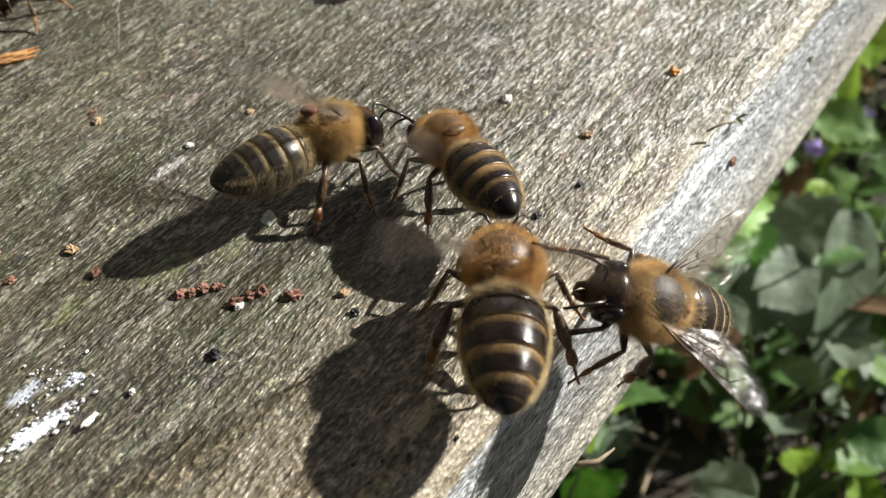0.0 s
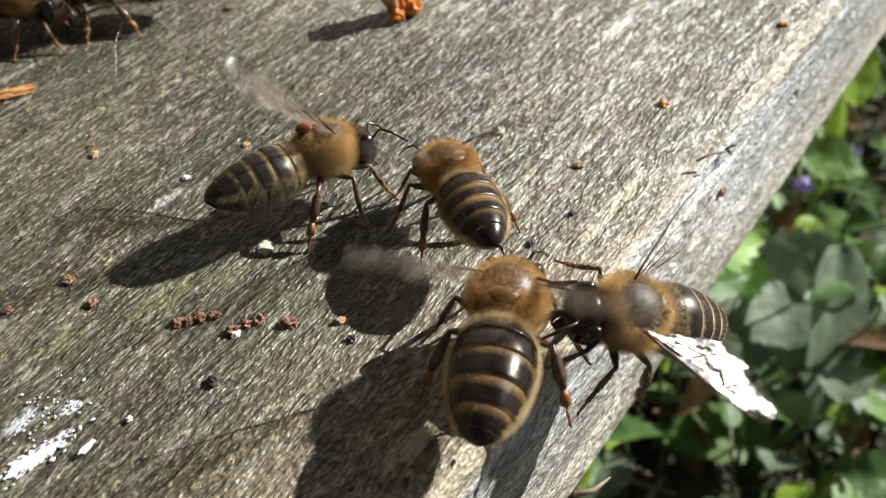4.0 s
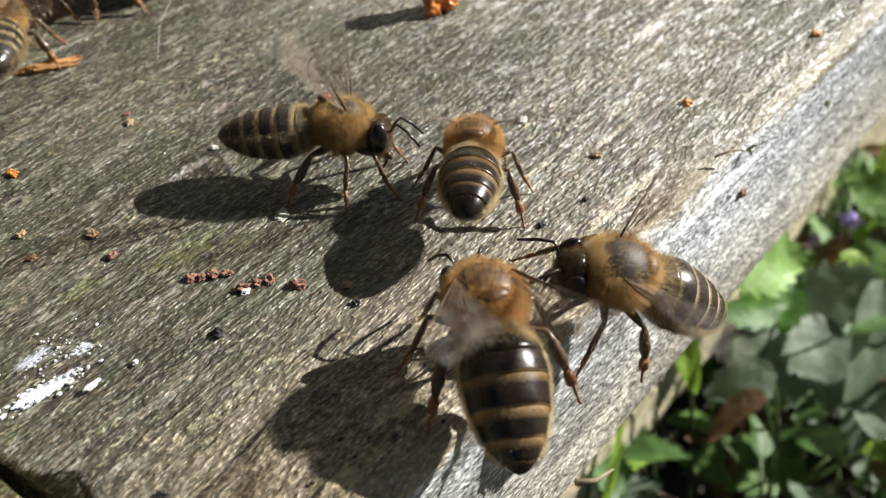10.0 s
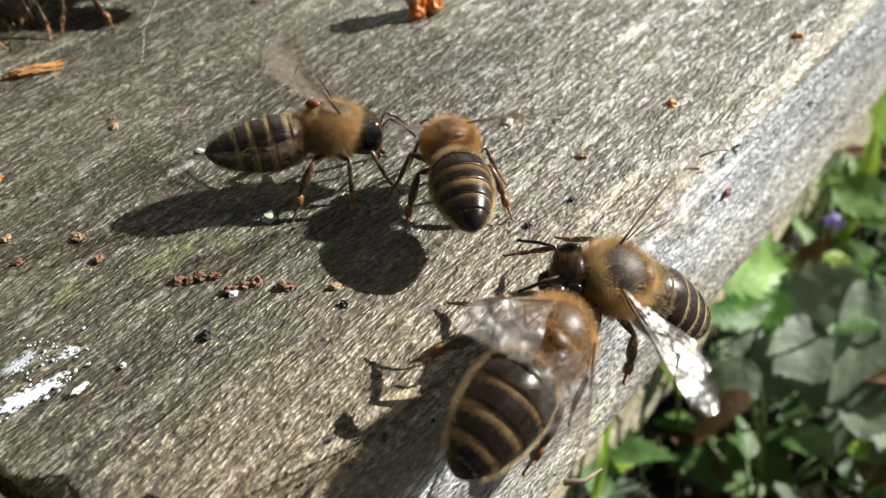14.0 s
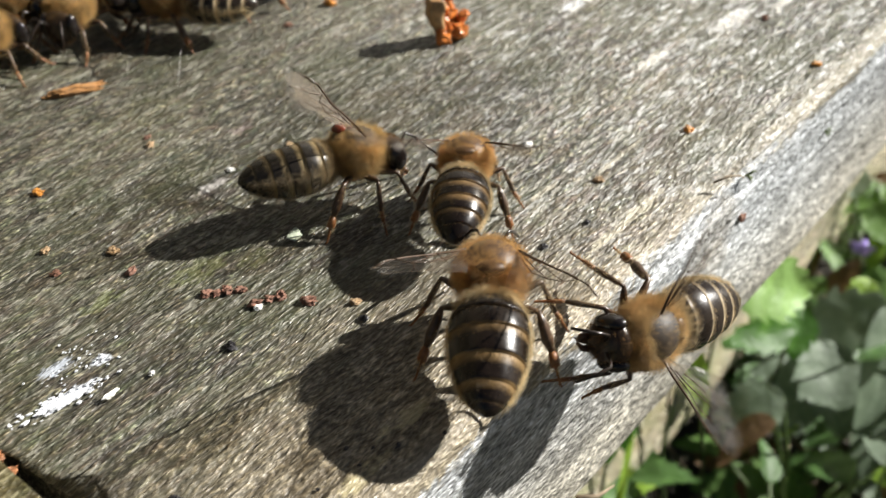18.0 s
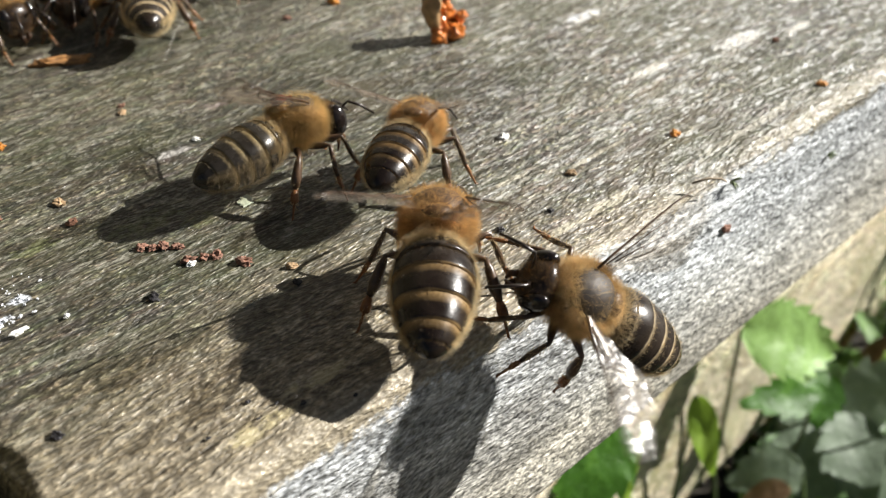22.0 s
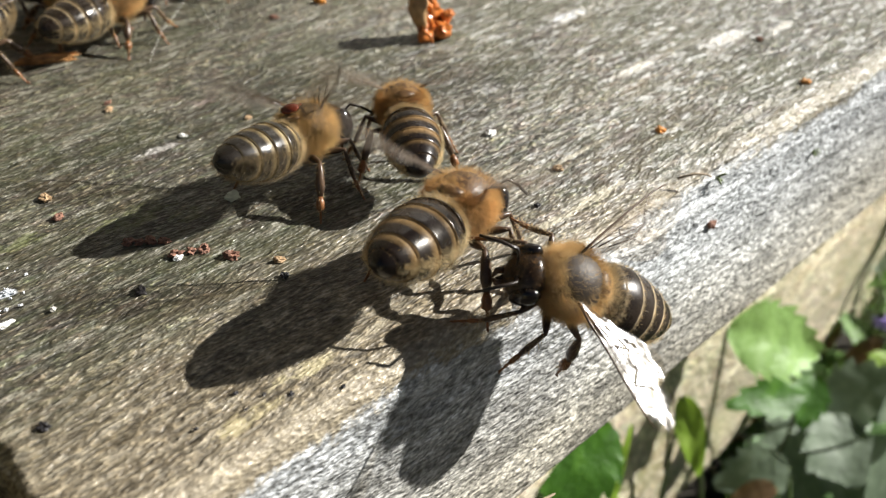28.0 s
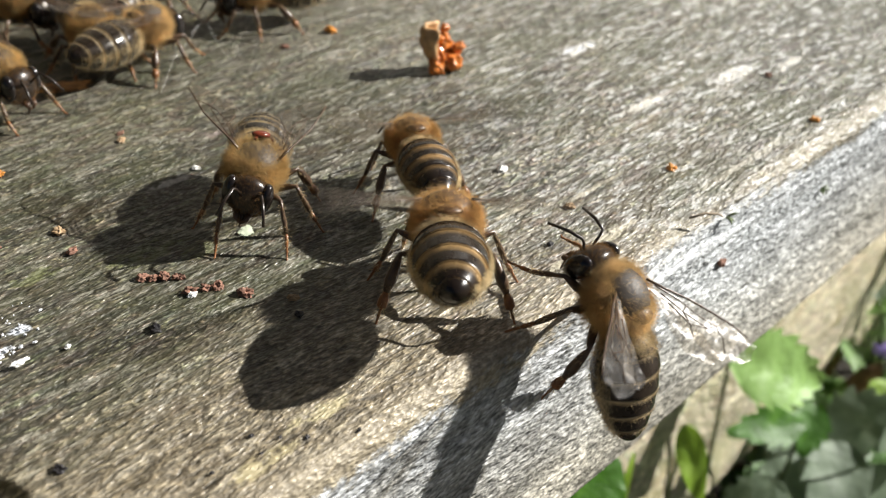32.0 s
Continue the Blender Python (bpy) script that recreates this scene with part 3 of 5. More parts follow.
def abdomen_material(name, s, coat, cuts):
    """Glossy dark plates, each buff at its front and fading to black."""
    k = Mat(name, 0.27, 0.0, 0.42)
    nz = k.noise(k.coords((1, 1, 1)), 700, 4, 0.6)
    pos = k.n("SeparateXYZ")
    k.l(k.coords((1, 1, 1)), pos.inputs[0])
    along = k.math("ADD", k.math("MULTIPLY", pos.outputs[0], -1000.0 / (ABD_LEN * s)), k.math("MULTIPLY", k.math("SUBTRACT", nz, 0.5), 0.03))
    black, buff, share = {"glossy": ((0.011, 0.007, 0.005), (0.30, 0.185, 0.075), (0.5, 0.30, 0.85, 1.0, 0.5, 0.05)),
                          "broad": ((0.014, 0.009, 0.006), (0.34, 0.215, 0.085), (0.6, 0.12, 0.75, 1.0, 0.85, 0.05)),
                          "grey": ((0.022, 0.018, 0.014), (0.44, 0.33, 0.16), (1.0, 0.85, 0.9, 0.8, 0.6, 0.15)),
                          "thin": ((0.022, 0.015, 0.010), (0.56, 0.44, 0.27), (0.3, 0.2, 0.7, 1.0, 1.0, 0.9))}[coat]
    stops = [(0.0, tuple(c * share[0] for c in buff)), (0.09, tuple(c * share[0] * 0.5 for c in buff)), (0.15, black)]
    for i in range(1, 6):
        a, w = cuts[i] + 0.02, BAND_W[coat][i]
        pale = tuple(c * share[i] + b * (1 - share[i]) for c, b in zip(buff, black))
        half = tuple(c * 0.5 + b * 0.5 for c, b in zip(pale, black))
        stops += [(a - 0.010, black), (a + 0.010, pale), (a + w * 0.55, half), (a + w * 1.0, black)]
    col = k.ramp(along, stops)
    k.colour(k.mix(1.0, col, k.ramp(nz, [(0.3, grey(0.7)), (0.7, grey(1.3))]), "MULTIPLY"))
    fine = k.noise(k.coords((1, 1, 1)), 9000, 2, 0.5)
    k.bump(fine, 0.12, 0.00004)
    k.l(k.math("ADD", k.math("MULTIPLY", col, 1.3), k.math("MULTIPLY", nz, 0.5)), k.p.inputs["Roughness"])
    return k.m


def wing_material():
    """A clear crumpled film: mostly see-through, with sharp glints."""
    k = Mat("wing membrane", 0.5, 0.0, 0.3)
    nz = k.math("ADD", k.noise(k.coords((1, 1, 1)), 300, 3, 0.5), k.math("MULTIPLY", k.noise(k.coords((0.35, 1, 1)), 800, 2, 0.5), 0.18))
    bp = k.n("Bump", Strength=0.8, Distance=0.0006)
    k.l(nz, bp.inputs["Height"])
    tr, film = k.n("BsdfTransparent"), k.n("BsdfTranslucent")
    tr.inputs[0].default_value = (0.90, 0.87, 0.82, 1)
    film.inputs[0].default_value = (0.50, 0.43, 0.36, 1)
    gloss = k.n("BsdfAnisotropic", Roughness=0.32)
    gloss.inputs["Color"].default_value = (1, 0.98, 0.97, 1)
    k.l(bp.outputs[0], gloss.inputs["Normal"])
    fr = k.n("Fresnel", IOR=1.55)
    k.l(bp.outputs[0], fr.inputs["Normal"])
    thin, mx = k.n("MixShader"), k.n("MixShader")
    thin.inputs[0].default_value = 0.15
    k.l(tr.outputs[0], thin.inputs[1])
    k.l(film.outputs[0], thin.inputs[2])
    k.l(k.math("MINIMUM", k.math("MULTIPLY", fr.outputs[0], 0.38), 0.10), mx.inputs[0])
    k.l(thin.outputs[0], mx.inputs[1])
    k.l(gloss.outputs[0], mx.inputs[2])
    k.l(mx.outputs[0], k.t.nodes["Material Output"].inputs[0])
    return k.m


WING = wing_material()

def mite_mesh(s):
    body = ball((0, 0, 0), (0.62, 0.85, 0.34), 16, 9)
    legs = [tube([(0.35 + 0.1 * i, 0.5 * q, -0.12), (0.6 + 0.12 * i, 0.75 * q, -0.2), (0.75 + 0.12 * i, 0.8 * q, -0.4)], [0.06, 0.05, 0.03], 5) for i in range(3) for q in (1, -1)]
    return mesh_of("mite", *scaled(joined(body, *legs), s * MM), MITE)


def make_bee(m, s, label, group="worker bees on the board", rise=RISE):
    """A bee standing at its root, the head along +x."""
    root = tagged(new("bee"), label, "bee", group)
    thorax = part("thorax", m["thorax"], root)
    part("thorax_fur", m["thorax_fur"], thorax, "dense golden fur")
    part("scutellum", m["scutellum"], thorax)
    head = part("head", m["head"], root)
    part("head_fur", m["head_fur"], head)
    part("eye", m["eye_l"], head, "glossy black compound eye")
    part("eye", m["eye_r"], head, "glossy black compound eye")
    part("mandible", m["mandible_l"], head)
    part("mandible", m["mandible_r"], head)
    part("tongue", m["tongue"], head)
    part("antenna", m["antenna_l"], root)
    part("antenna", m["antenna_r"], root)
    abdomen = part("abdomen", m["abdomen"], root, "dark abdomen with pale hair bands", pose(-1.65 * s * MM, 0, (3.5 + rise) * s * MM))
    for i in range(6):
        part("plate", m["plate%d" % i], abdomen)
        if i:
            part("hair_band", m["band%d" % i], abdomen, "band of short pale hair")
    part("abdomen_fur", m["abdomen_fur"], abdomen)
    part("waist_fur", m["waist_fur"], abdomen)
    for nm in ("leg_fl", "leg_fr", "leg_ml", "leg_mr", "leg_hl", "leg_hr"):
        leg = part("leg", m[nm], root)
        part("foot", m[nm + "_foot"], leg, "rusty brown foot")
        part("leg_hair", m[nm + "_hair"], leg)
    wings = []
    for side, nm in ((1, "wing_l"), (-1, "wing_r")):
        w = part("wing", m[nm], root, "clear veined wing", pose(0.2 * s * MM, 1.25 * side * s * MM, (5.0 + rise) * s * MM))
        part("vein_frame", m[nm + "_veins"], w)
        part("hind_wing", m[nm + "_hind"], w, "clear veined hind wing", pose(-0.5 * s * MM, -0.1 * side * s * MM, -0.15 * s * MM, 0, 0, 17 * side))
        wings.append(w)
    return root, abdomen, wings


# ---- the board ----
def board_mesh():
    xs = np.concatenate([np.arange(-51.0, 70.0, 0.45), np.linspace(70.0, 420.0, 180)])
    top = np.concatenate([np.linspace(150, 60, 60)[:-1], np.linspace(60, 1.3, 150)])
    prof = [(y, 0.0, 0.0, 1.0) for y in top]
    for i in range(1, 8):
        a = i / 8 * math.pi / 2
        prof.append((1.3 - 1.3 * math.sin(a), -1.3 + 1.3 * math.cos(a), -math.sin(a), math.cos(a)))
    prof += [(0.0, z, -1.0, 0.0) for z in np.concatenate([np.linspace(-1.3, -4.0, 26)[:-1], np.linspace(-4.0, -19.3, 40)])]
    prof += [(0.4, -19.8, -0.7, -0.7), (1.0, -20.0, 0, -1), (150.0, -20.0, 0, -1)]
    pr = np.array(prof)
    run = np.concatenate([[0], np.cumsum(np.hypot(np.diff(pr[:, 0]), np.diff(pr[:, 1])))])
    X, R = np.meshgrid(xs, run, indexing="ij")
    Y, Z = np.broadcast_to(pr[:, 0], X.shape).copy(), np.broadcast_to(pr[:, 1], X.shape).copy()
    NY, NZ = pr[:, 2][None, :], pr[:, 3][None, :]
    h = 0.16 * fbm(X * 0.05, R * 0.8, 3, 4) + 0.07 * fbm(X * 0.22, R * 2.2, 5, 3) + 0.25 * fbm(X * 0.02, R * 0.06, 8, 2)
    lost = np.clip(fbm(X * 0.06, R * 0.02, 11, 3) - 0.05, 0, 1) * np.exp(-((Y - 0.6) / 1.6) ** 2) * (Z > -3) * 2.0
    h = h - lost
    # a long drying crack under the rounded edge
    zc = np.interp(X, (-16, -10, -4.4, 1.3, 9.7, 16), (-3.0, -2.3, -1.4, -1.1, -0.7, -0.2)) + 0.12 * fbm(X * 0.5, X * 0, 31, 3)
    h = h - 0.9 * np.exp(-((Z - zc) / 0.20) ** 2) * np.exp(-((X + 2) / 9.5) ** 4) * (Y < 0.9)
    Y, Z = Y + NY * h, Z + NZ * h
    # the broken end
    end = np.interp(Y[0], (-1, 4, 6.5, 8.2, 9.5, 10.5, 11.9, 13.5, 14.8, 16.3, 18.6, 20), (-50.0, -51.2, -50.7, -50.3, -50.2, -50.9, -50.5, -50.1, -51.3, -51.9, -52.1, -52.8))
    ragged = end + 51.0 + 0.35 * fbm(R[0] * 1.4, R[0] * 0, 22, 3)
    w = np.clip((-46.0 - X) / 5.0, 0, 1)
    X = X + w * ragged[None, :]
    nx, nr = X.shape
    verts = np.stack([X, Y, Z], -1).reshape(-1, 3) * MM
    i, j = np.meshgrid(np.arange(nx - 1), np.arange(nr - 1), indexing="ij")
    a = (i * nr + j).ravel()
    faces = np.stack([a, a + 1, a + nr + 1, a + nr], -1).tolist()
    faces.append(list(range(nr))[::-1])
    faces.append([(nx - 1) * nr + q for q in range(nr)])
    return mesh_of("landing_board", verts.tolist(), faces, WOOD)


board = tagged(new("landing_board", board_mesh()), "weathered grey wooden landing board with a rounded edge", "board")

# ---- the beam under the board and the ground ----
GROUND_Z = -125.0


def plank(name, lo, hi, mat, seed, cells=(90, 6, 24), rough=0.5):
    """A worn plank between two corners in millimetres."""
    lo, hi = np.array(lo, float), np.array(hi, float)
    lots = []
    for ax in range(3):
        p, q = [k for k in range(3) if k != ax]
        for end in (0, 1):
            n1, n2 = cells[p], cells[q]
            U, V = np.meshgrid(np.linspace(0, 1, n1 + 1), np.linspace(0, 1, n2 + 1), indexing="ij")
            P = np.zeros(U.shape + (3,))
            P[..., p], P[..., q], P[..., ax] = lo[p] + (hi - lo)[p] * U, lo[q] + (hi - lo)[q] * V, (lo, hi)[end][ax]
            i, j = np.meshgrid(np.arange(n1), np.arange(n2), indexing="ij")
            a = (i * (n2 + 1) + j).ravel()
            f = np.stack([a, a + 1, a + n2 + 2, a + n2 + 1], -1)
            if (end == 0) != (ax == 1):
                f = f[:, ::-1]
            lots.append((P.reshape(-1, 3), f.tolist()))
    verts, faces = joined(*lots)
    V = np.array([tuple(v) for v in verts])
    d = rough * np.stack([fbm(V[:, 0] * 0.03 + 9 * k, V[:, 1] * 0.2 + V[:, 2] * 0.25, seed + k, 3) for k in range(3)], -1)
    return mesh_of(name, ((V + d) * MM).tolist(), faces, mat)


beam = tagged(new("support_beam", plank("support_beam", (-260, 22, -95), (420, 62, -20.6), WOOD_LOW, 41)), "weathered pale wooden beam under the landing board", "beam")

gk = Mat("soil", 0.9)
gn = gk.noise(gk.coords((1, 1, 1)), 60, 8, 0.65)
gk.colour(gk.ramp(gn, [(0.3, (0.012, 0.010, 0.007)), (0.55, (0.045, 0.037, 0.025)), (0.75, (0.09, 0.075, 0.05))]))
gk.bump(gn, 0.8, 0.004)
gs = 60
gx = np.sign(np.linspace(-1, 1, gs)) * np.abs(np.linspace(-1, 1, gs)) ** 4 * 400
GX, GY = np.meshgrid(gx, gx, indexing="ij")
GZ = GROUND_Z * MM + 0.006 * fbm(GX * 25, GY * 25, 71, 3) * (np.hypot(GX, GY) < 3)
ii, jj = np.meshgrid(np.arange(gs - 1), np.arange(gs - 1), indexing="ij")
ga = (ii * gs + jj).ravel()
ground = tagged(new("ground", mesh_of("ground", np.stack([GX, GY, GZ], -1).reshape(-1, 3).tolist(), np.stack([ga, ga + gs, ga + gs + 1, ga + 1], -1).tolist(), gk.m)), "dark garden soil", "ground", kind="structure")

# ---- leaves and plants ----
def leaf_material(name, colour, light, rough=0.45):
    k = Mat(name, rough, 0.0, 0.4)
    v = k.coords((1, 1, 1))
    nz = k.noise(v, 220, 5, 0.6)
    col = k.ramp(nz, [(0.3, tuple(c * 0.65 for c in colour)), (0.55, colour), (0.75, light)])
    k.colour(col)
    k.bump(k.noise(v, 700, 4, 0.6), 0.5, 0.0006)
    tl = k.n("BsdfTranslucent")
    k.l(col, tl.inputs[0])
    mx = k.n("MixShader")
    mx.inputs[0].default_value = 0.4
    k.l(k.p.outputs[0], mx.inputs[1])
    k.l(tl.outputs[0], mx.inputs[2])
    k.l(mx.outputs[0], k.t.nodes["Material Output"].inputs[0])
    return k.m


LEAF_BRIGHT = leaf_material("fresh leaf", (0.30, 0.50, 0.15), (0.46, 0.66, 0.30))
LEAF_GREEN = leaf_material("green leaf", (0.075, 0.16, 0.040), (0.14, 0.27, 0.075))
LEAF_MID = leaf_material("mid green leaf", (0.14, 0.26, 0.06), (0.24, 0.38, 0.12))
# deep saturated green: the shade on the lower leaves is put into this colour
LEAF_SHADED = leaf_material("shaded leaf", (0.06, 0.17, 0.015), (0.11, 0.26, 0.03))
LEAF_LIME = leaf_material("lime leaf", (0.26, 0.42, 0.05), (0.40, 0.58, 0.12))
LEAF_GREY = leaf_material("grey green leaf", (0.19, 0.25, 0.17), (0.33, 0.40, 0.30), 0.5)
LEAF_DRY = leaf_material("dry leaf", (0.20, 0.12, 0.06), (0.36, 0.25, 0.14), 0.7)
STEM = plain("green stem", (0.09, 0.14, 0.035), 0.5, 0.35, 300, 0.2)
STEM_DARK = plain("dull green stem", (0.05, 0.075, 0.02), 0.6, 0.35, 300, 0.2)
PETAL = plain("violet petal", (0.30, 0.22, 0.62), 0.5, 0.25, 500, 0.1)
TWIG = plain("dry twig", (0.27, 0.21, 0.14), 0.8, 0.4, 600, 0.4)


def leaf_mesh(name, length, width, teeth, mat, seed, fold=0.25, droop=0.25):
    """A leaf blade along +x from its base, toothed, folded along the midrib, with raised veins."""
    rng = random.Random(seed)
    rows, cols = 30, 9
    verts, faces = [], []
    ph = rng.uniform(0, 6)
    for j in range(rows + 1):
        f = j / rows
        w = width * 0.5 * (math.sin(math.pi * min(1, f * 0.98 + 0.02) ** 0.72) ** 0.8)
        saw = (f * teeth) % 1.0
        for q in range(cols):
            g = q / (cols - 1) * 2 - 1
            e = 1.0 + (0.30 * (saw - 0.4) if abs(g) > 0.9 and teeth else 0.0)
            x = length * f + (0.08 * length * saw if abs(g) > 0.9 and teeth else 0.0)
            z = fold * abs(g) * w - droop * length * f * f + 0.025 * length * math.sin(f * 7 + ph + g * 2) * abs(g)
            z += 0.012 * length * abs(math.sin(f * teeth * 0.5 * math.pi + abs(g) * 2)) if teeth else 0
            verts.append((x * MM, g * w * e * MM, z * MM))
    for j in range(rows):
        for q in range(cols - 1):
            a = j * cols + q
            faces.append((a, a + cols, a + cols + 1, a + 1))
    return mesh_of(name, verts, faces, mat)


def blade_pose(base, tip, face):
    """A pose at base (millimetres) whose +x runs to tip and whose +z turns towards the way face."""
    x = (Vector(tip) - Vector(base)).normalized()
    z = Vector(face) - x * Vector(face).dot(x)
    z.normalize()
    turn = Matrix((x, z.cross(x), z)).transposed()
    return Matrix.Translation(Vector(base) * MM) @ turn.to_4x4()


def single_leaf(name, label, base, tip, width, teeth, mat, root, face, seed):
    """A leaf from base to tip on its own stalk, which reaches the soil at root (millimetres)."""
    plant = tagged(new(name), label, "plant", "weeds below the board")
    plant.matrix_basis = pose(root[0] * MM, root[1] * MM, GROUND_Z * MM)
    lift = plant.matrix_basis.inverted()
    m = blade_pose(base, tip, face)
    part("leaf", leaf_mesh("leaf", (Vector(tip) - Vector(base)).length, width, teeth, mat, seed, 0.16, 0.10), plant, "", lift @ m)
    a, b = lift @ m.translation, Vector((0, 0, 0))
    mid = (a + b) / 2 + Vector((0.002, 0.003, 0.002))
    part("stalk", mesh_of("stalk", *tube([b, b.lerp(mid, 0.5) + Vector((0.002, 0, 0)), mid, mid.lerp(a, 0.6), a], [0.0004, 0.0004, 0.00035, 0.0003, 0.00025], 7), STEM_DARK), plant)
    return plant


UP = (-0.30, -0.50, 0.80)
for i, (name, label, base, tip, width, teeth, mat, root, face) in enumerate((
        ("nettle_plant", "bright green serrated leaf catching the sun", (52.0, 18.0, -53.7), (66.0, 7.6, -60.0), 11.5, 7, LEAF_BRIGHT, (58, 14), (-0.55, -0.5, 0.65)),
        ("weed_plant", "shaded fresh green leaf below the nettle leaf", (75.0, 12.0, -77.0), (61.0, 18.0, -74.0), 7, 5, LEAF_SHADED, (76, 10), UP),
        ("weed_plant", "shaded fresh green leaf beside the beam", (81.0, 13.0, -77.0), (73.5, 10.0, -82.0), 7, 5, LEAF_SHADED, (84, 10), UP),
        ("weed_plant", "narrow fresh green leaf beside the beam", (43.0, 18.4, -61.4), (41.0, 12.0, -72.0), 4.6, 0, LEAF_LIME, (46, 16), (-0.6, -0.7, 0.4)),
        ("ground_ivy", "round scalloped grey green leaf over the soil", (87.9, 10.9, -89.5), (72.0, 9.5, -99.0), 17, 5, LEAF_GREY, (90, 12), UP),
        ("ground_ivy", "round scalloped grey green leaf over the soil", (88.5, 10.0, -88.8), (78.0, -1.5, -97.5), 16, 5, LEAF_GREY, (92, 8), UP),
        ("ground_ivy", "round scalloped grey green leaf over the soil", (89.3, 10.5, -90.0), (98.5, 3.5, -81.0), 14, 5, LEAF_GREY, (94, 14), UP),
        ("ground_ivy", "round scalloped grey green leaf over the soil", (89.0, 11.7, -91.0), (84.0, 21.0, -85.0), 13, 5, LEAF_GREY, (88, 16), UP),
        ("dock_plant", "large grey green leaf hanging over the soil", (92.0, 0.3, -77.0), (76.0, -10.5, -108.5), 17, 0, LEAF_GREY, (97, -2), (-0.2, -0.65, 0.7)),
        ("weed_plant", "pale green leaf lying over dark soil", (77.4, -0.3, -117.2), (63.0, 18.5, -113.0), 12, 6, LEAF_MID, (79, -2), (-0.35, -0.2, 0.9)),
        ("weed_plant", "withered brownish leaf lying on the soil", (70.1, 22.5, -115.8), (85.5, 10.0, -114.0), 8, 0, LEAF_DRY, (68, 24), (-0.3, -0.3, 0.9)),
        ("weed_plant", "yellow green leaf beside the beam", (135.0, 11.0, -74.0), (139.0, 17.0, -58.0), 11, 6, LEAF_LIME, (137, 9), UP),
        ("weed_plant", "upright yellow green leaf beside the beam", (133.0, 13.5, -104.0), (135.0, 13.5, -62.0), 6, 0, LEAF_LIME, (132, 13), UP),
        ("weed_plant", "fresh green leaf under the board edge", (27.0, 20.0, -57.7), (13.0, 19.5, -64.5), 10, 6, LEAF_SHADED, (24, 17), (-0.4, -0.75, 0.6)),
        ("grass_plant", "pale green grass blade under the board edge", (19.3, 14.8, -78.2), (29.0, 17.5, -58.0), 1.5, 0, LEAF_LIME, (15, 15), (-0.6, -0.7, 0.4)),
        ("weed_plant", "light green leaf among the weeds", (127.0, 18.0, -84.0), (128.0, 4.0, -84.0), 11, 6, LEAF_MID, (130, 14), UP),
        ("weed_plant", "green leaf in the shade of the board", (24.0, 19.5, -101.0), (28.0, 12.0, -93.0), 8, 6, LEAF_SHADED, (22, 22), UP))):
    single_leaf(name, label, base, tip, width, teeth, mat, root, face, 20 + i)

LEAVES = [leaf_mesh("leaf", 11, 8, 6, LEAF_GREEN, 5), leaf_mesh("leaf", 12, 9, 5, LEAF_GREY, 6), leaf_mesh("leaf", 9, 5, 0, LEAF_GREEN, 7),
          leaf_mesh("leaf", 8, 6, 5, LEAF_LIME, 8), leaf_mesh("leaf", 12, 6, 0, LEAF_DRY, 9), leaf_mesh("leaf", 9, 7, 5, LEAF_MID, 10)]


def weed(x, y, seed):
    """A low plant with leaves on a few stalks."""
    rng = random.Random(seed)
    plant = tagged(new("weed_plant"), rng.choice(("low green weed with toothed leaves", "low grey green weed over the soil")), "plant", "weeds below the board")
    plant.matrix_basis = pose(x * MM, y * MM, GROUND_Z * MM, 0, 0, rng.uniform(0, 360))
    for i in range(rng.randint(6, 9)):
        w, out, h = rng.uniform(0, 6.28), rng.uniform(5, 20), rng.uniform(8, 44)
        tip = Vector((math.cos(w) * out, math.sin(w) * out, h)) * MM
        part("stalk", mesh_of("stalk", *tube([(0, 0, 0), tip * 0.5 + Vector((0, 0, h * 0.15 * MM)), tip], [0.0005, 0.0004, 0.0003], 5), STEM), plant)
        part("leaf", rng.choices(LEAVES, (2.5, 4, 2, 1.4, 1.8, 3))[0], plant, "", Matrix.Translation(tip) @ pose(0, 0, 0, rng.uniform(-35, 35), rng.uniform(-35, 25), math.degrees(w) + rng.uniform(-40, 40)))
    return plant


rng = random.Random(44)
for i in range(90):
    weed(rng.uniform(20, 330), rng.uniform(-60, 60), 500 + i)


def flower(x, y, z, seed):
    plant = tagged(new("flower"), "small violet flower on a thin green stem", "flower", "violet flowers among the weeds")
    plant.matrix_basis = pose(x * MM, y * MM, GROUND_Z * MM)
    h = (z - GROUND_Z) * MM
    part("stem", mesh_of("stem", *tube([(0.004, 0, 0), (0.002, 0.001, h * 0.5), (0, 0, h)], [0.0008, 0.0007, 0.0006], 6), STEM), plant)
    petal = mesh_of("petal", *scaled(ball((1.6, 0, 0), (1.6, 1.0, 0.25), 10, 6), MM), PETAL)
    for i in range(5):
        part("petal", petal, plant, "", pose(0, 0, h, 0, -25, 72 * i + seed))


flower(121.5, 14.7, -89.4, 10)
flower(150, 12, -96, 70)

# dry stalks and leaf litter on the soil
lots = []
for i in range(420):
    x, y, w = rng.uniform(-40, 340), rng.uniform(-90, 90), rng.uniform(0, 6.28)
    ln, r = rng.uniform(6, 30), rng.uniform(0.2, 0.6)
    a = Vector((x, y, GROUND_Z + rng.uniform(0.5, 9)))
    b = a + Vector((math.cos(w) * ln, math.sin(w) * ln, rng.uniform(-1, 6)))
    lots.append(tube([a * MM, (a.lerp(b, 0.5) + Vector((0, 0, rng.uniform(-1, 2)))) * MM, b * MM], [r * MM, r * MM, r * 0.5 * MM], 5))
tagged(new("dry_litter", mesh_of("dry_litter", *joined(*lots), TWIG)), "dry twigs and stalks lying on the soil", "litter", kind="stuff")

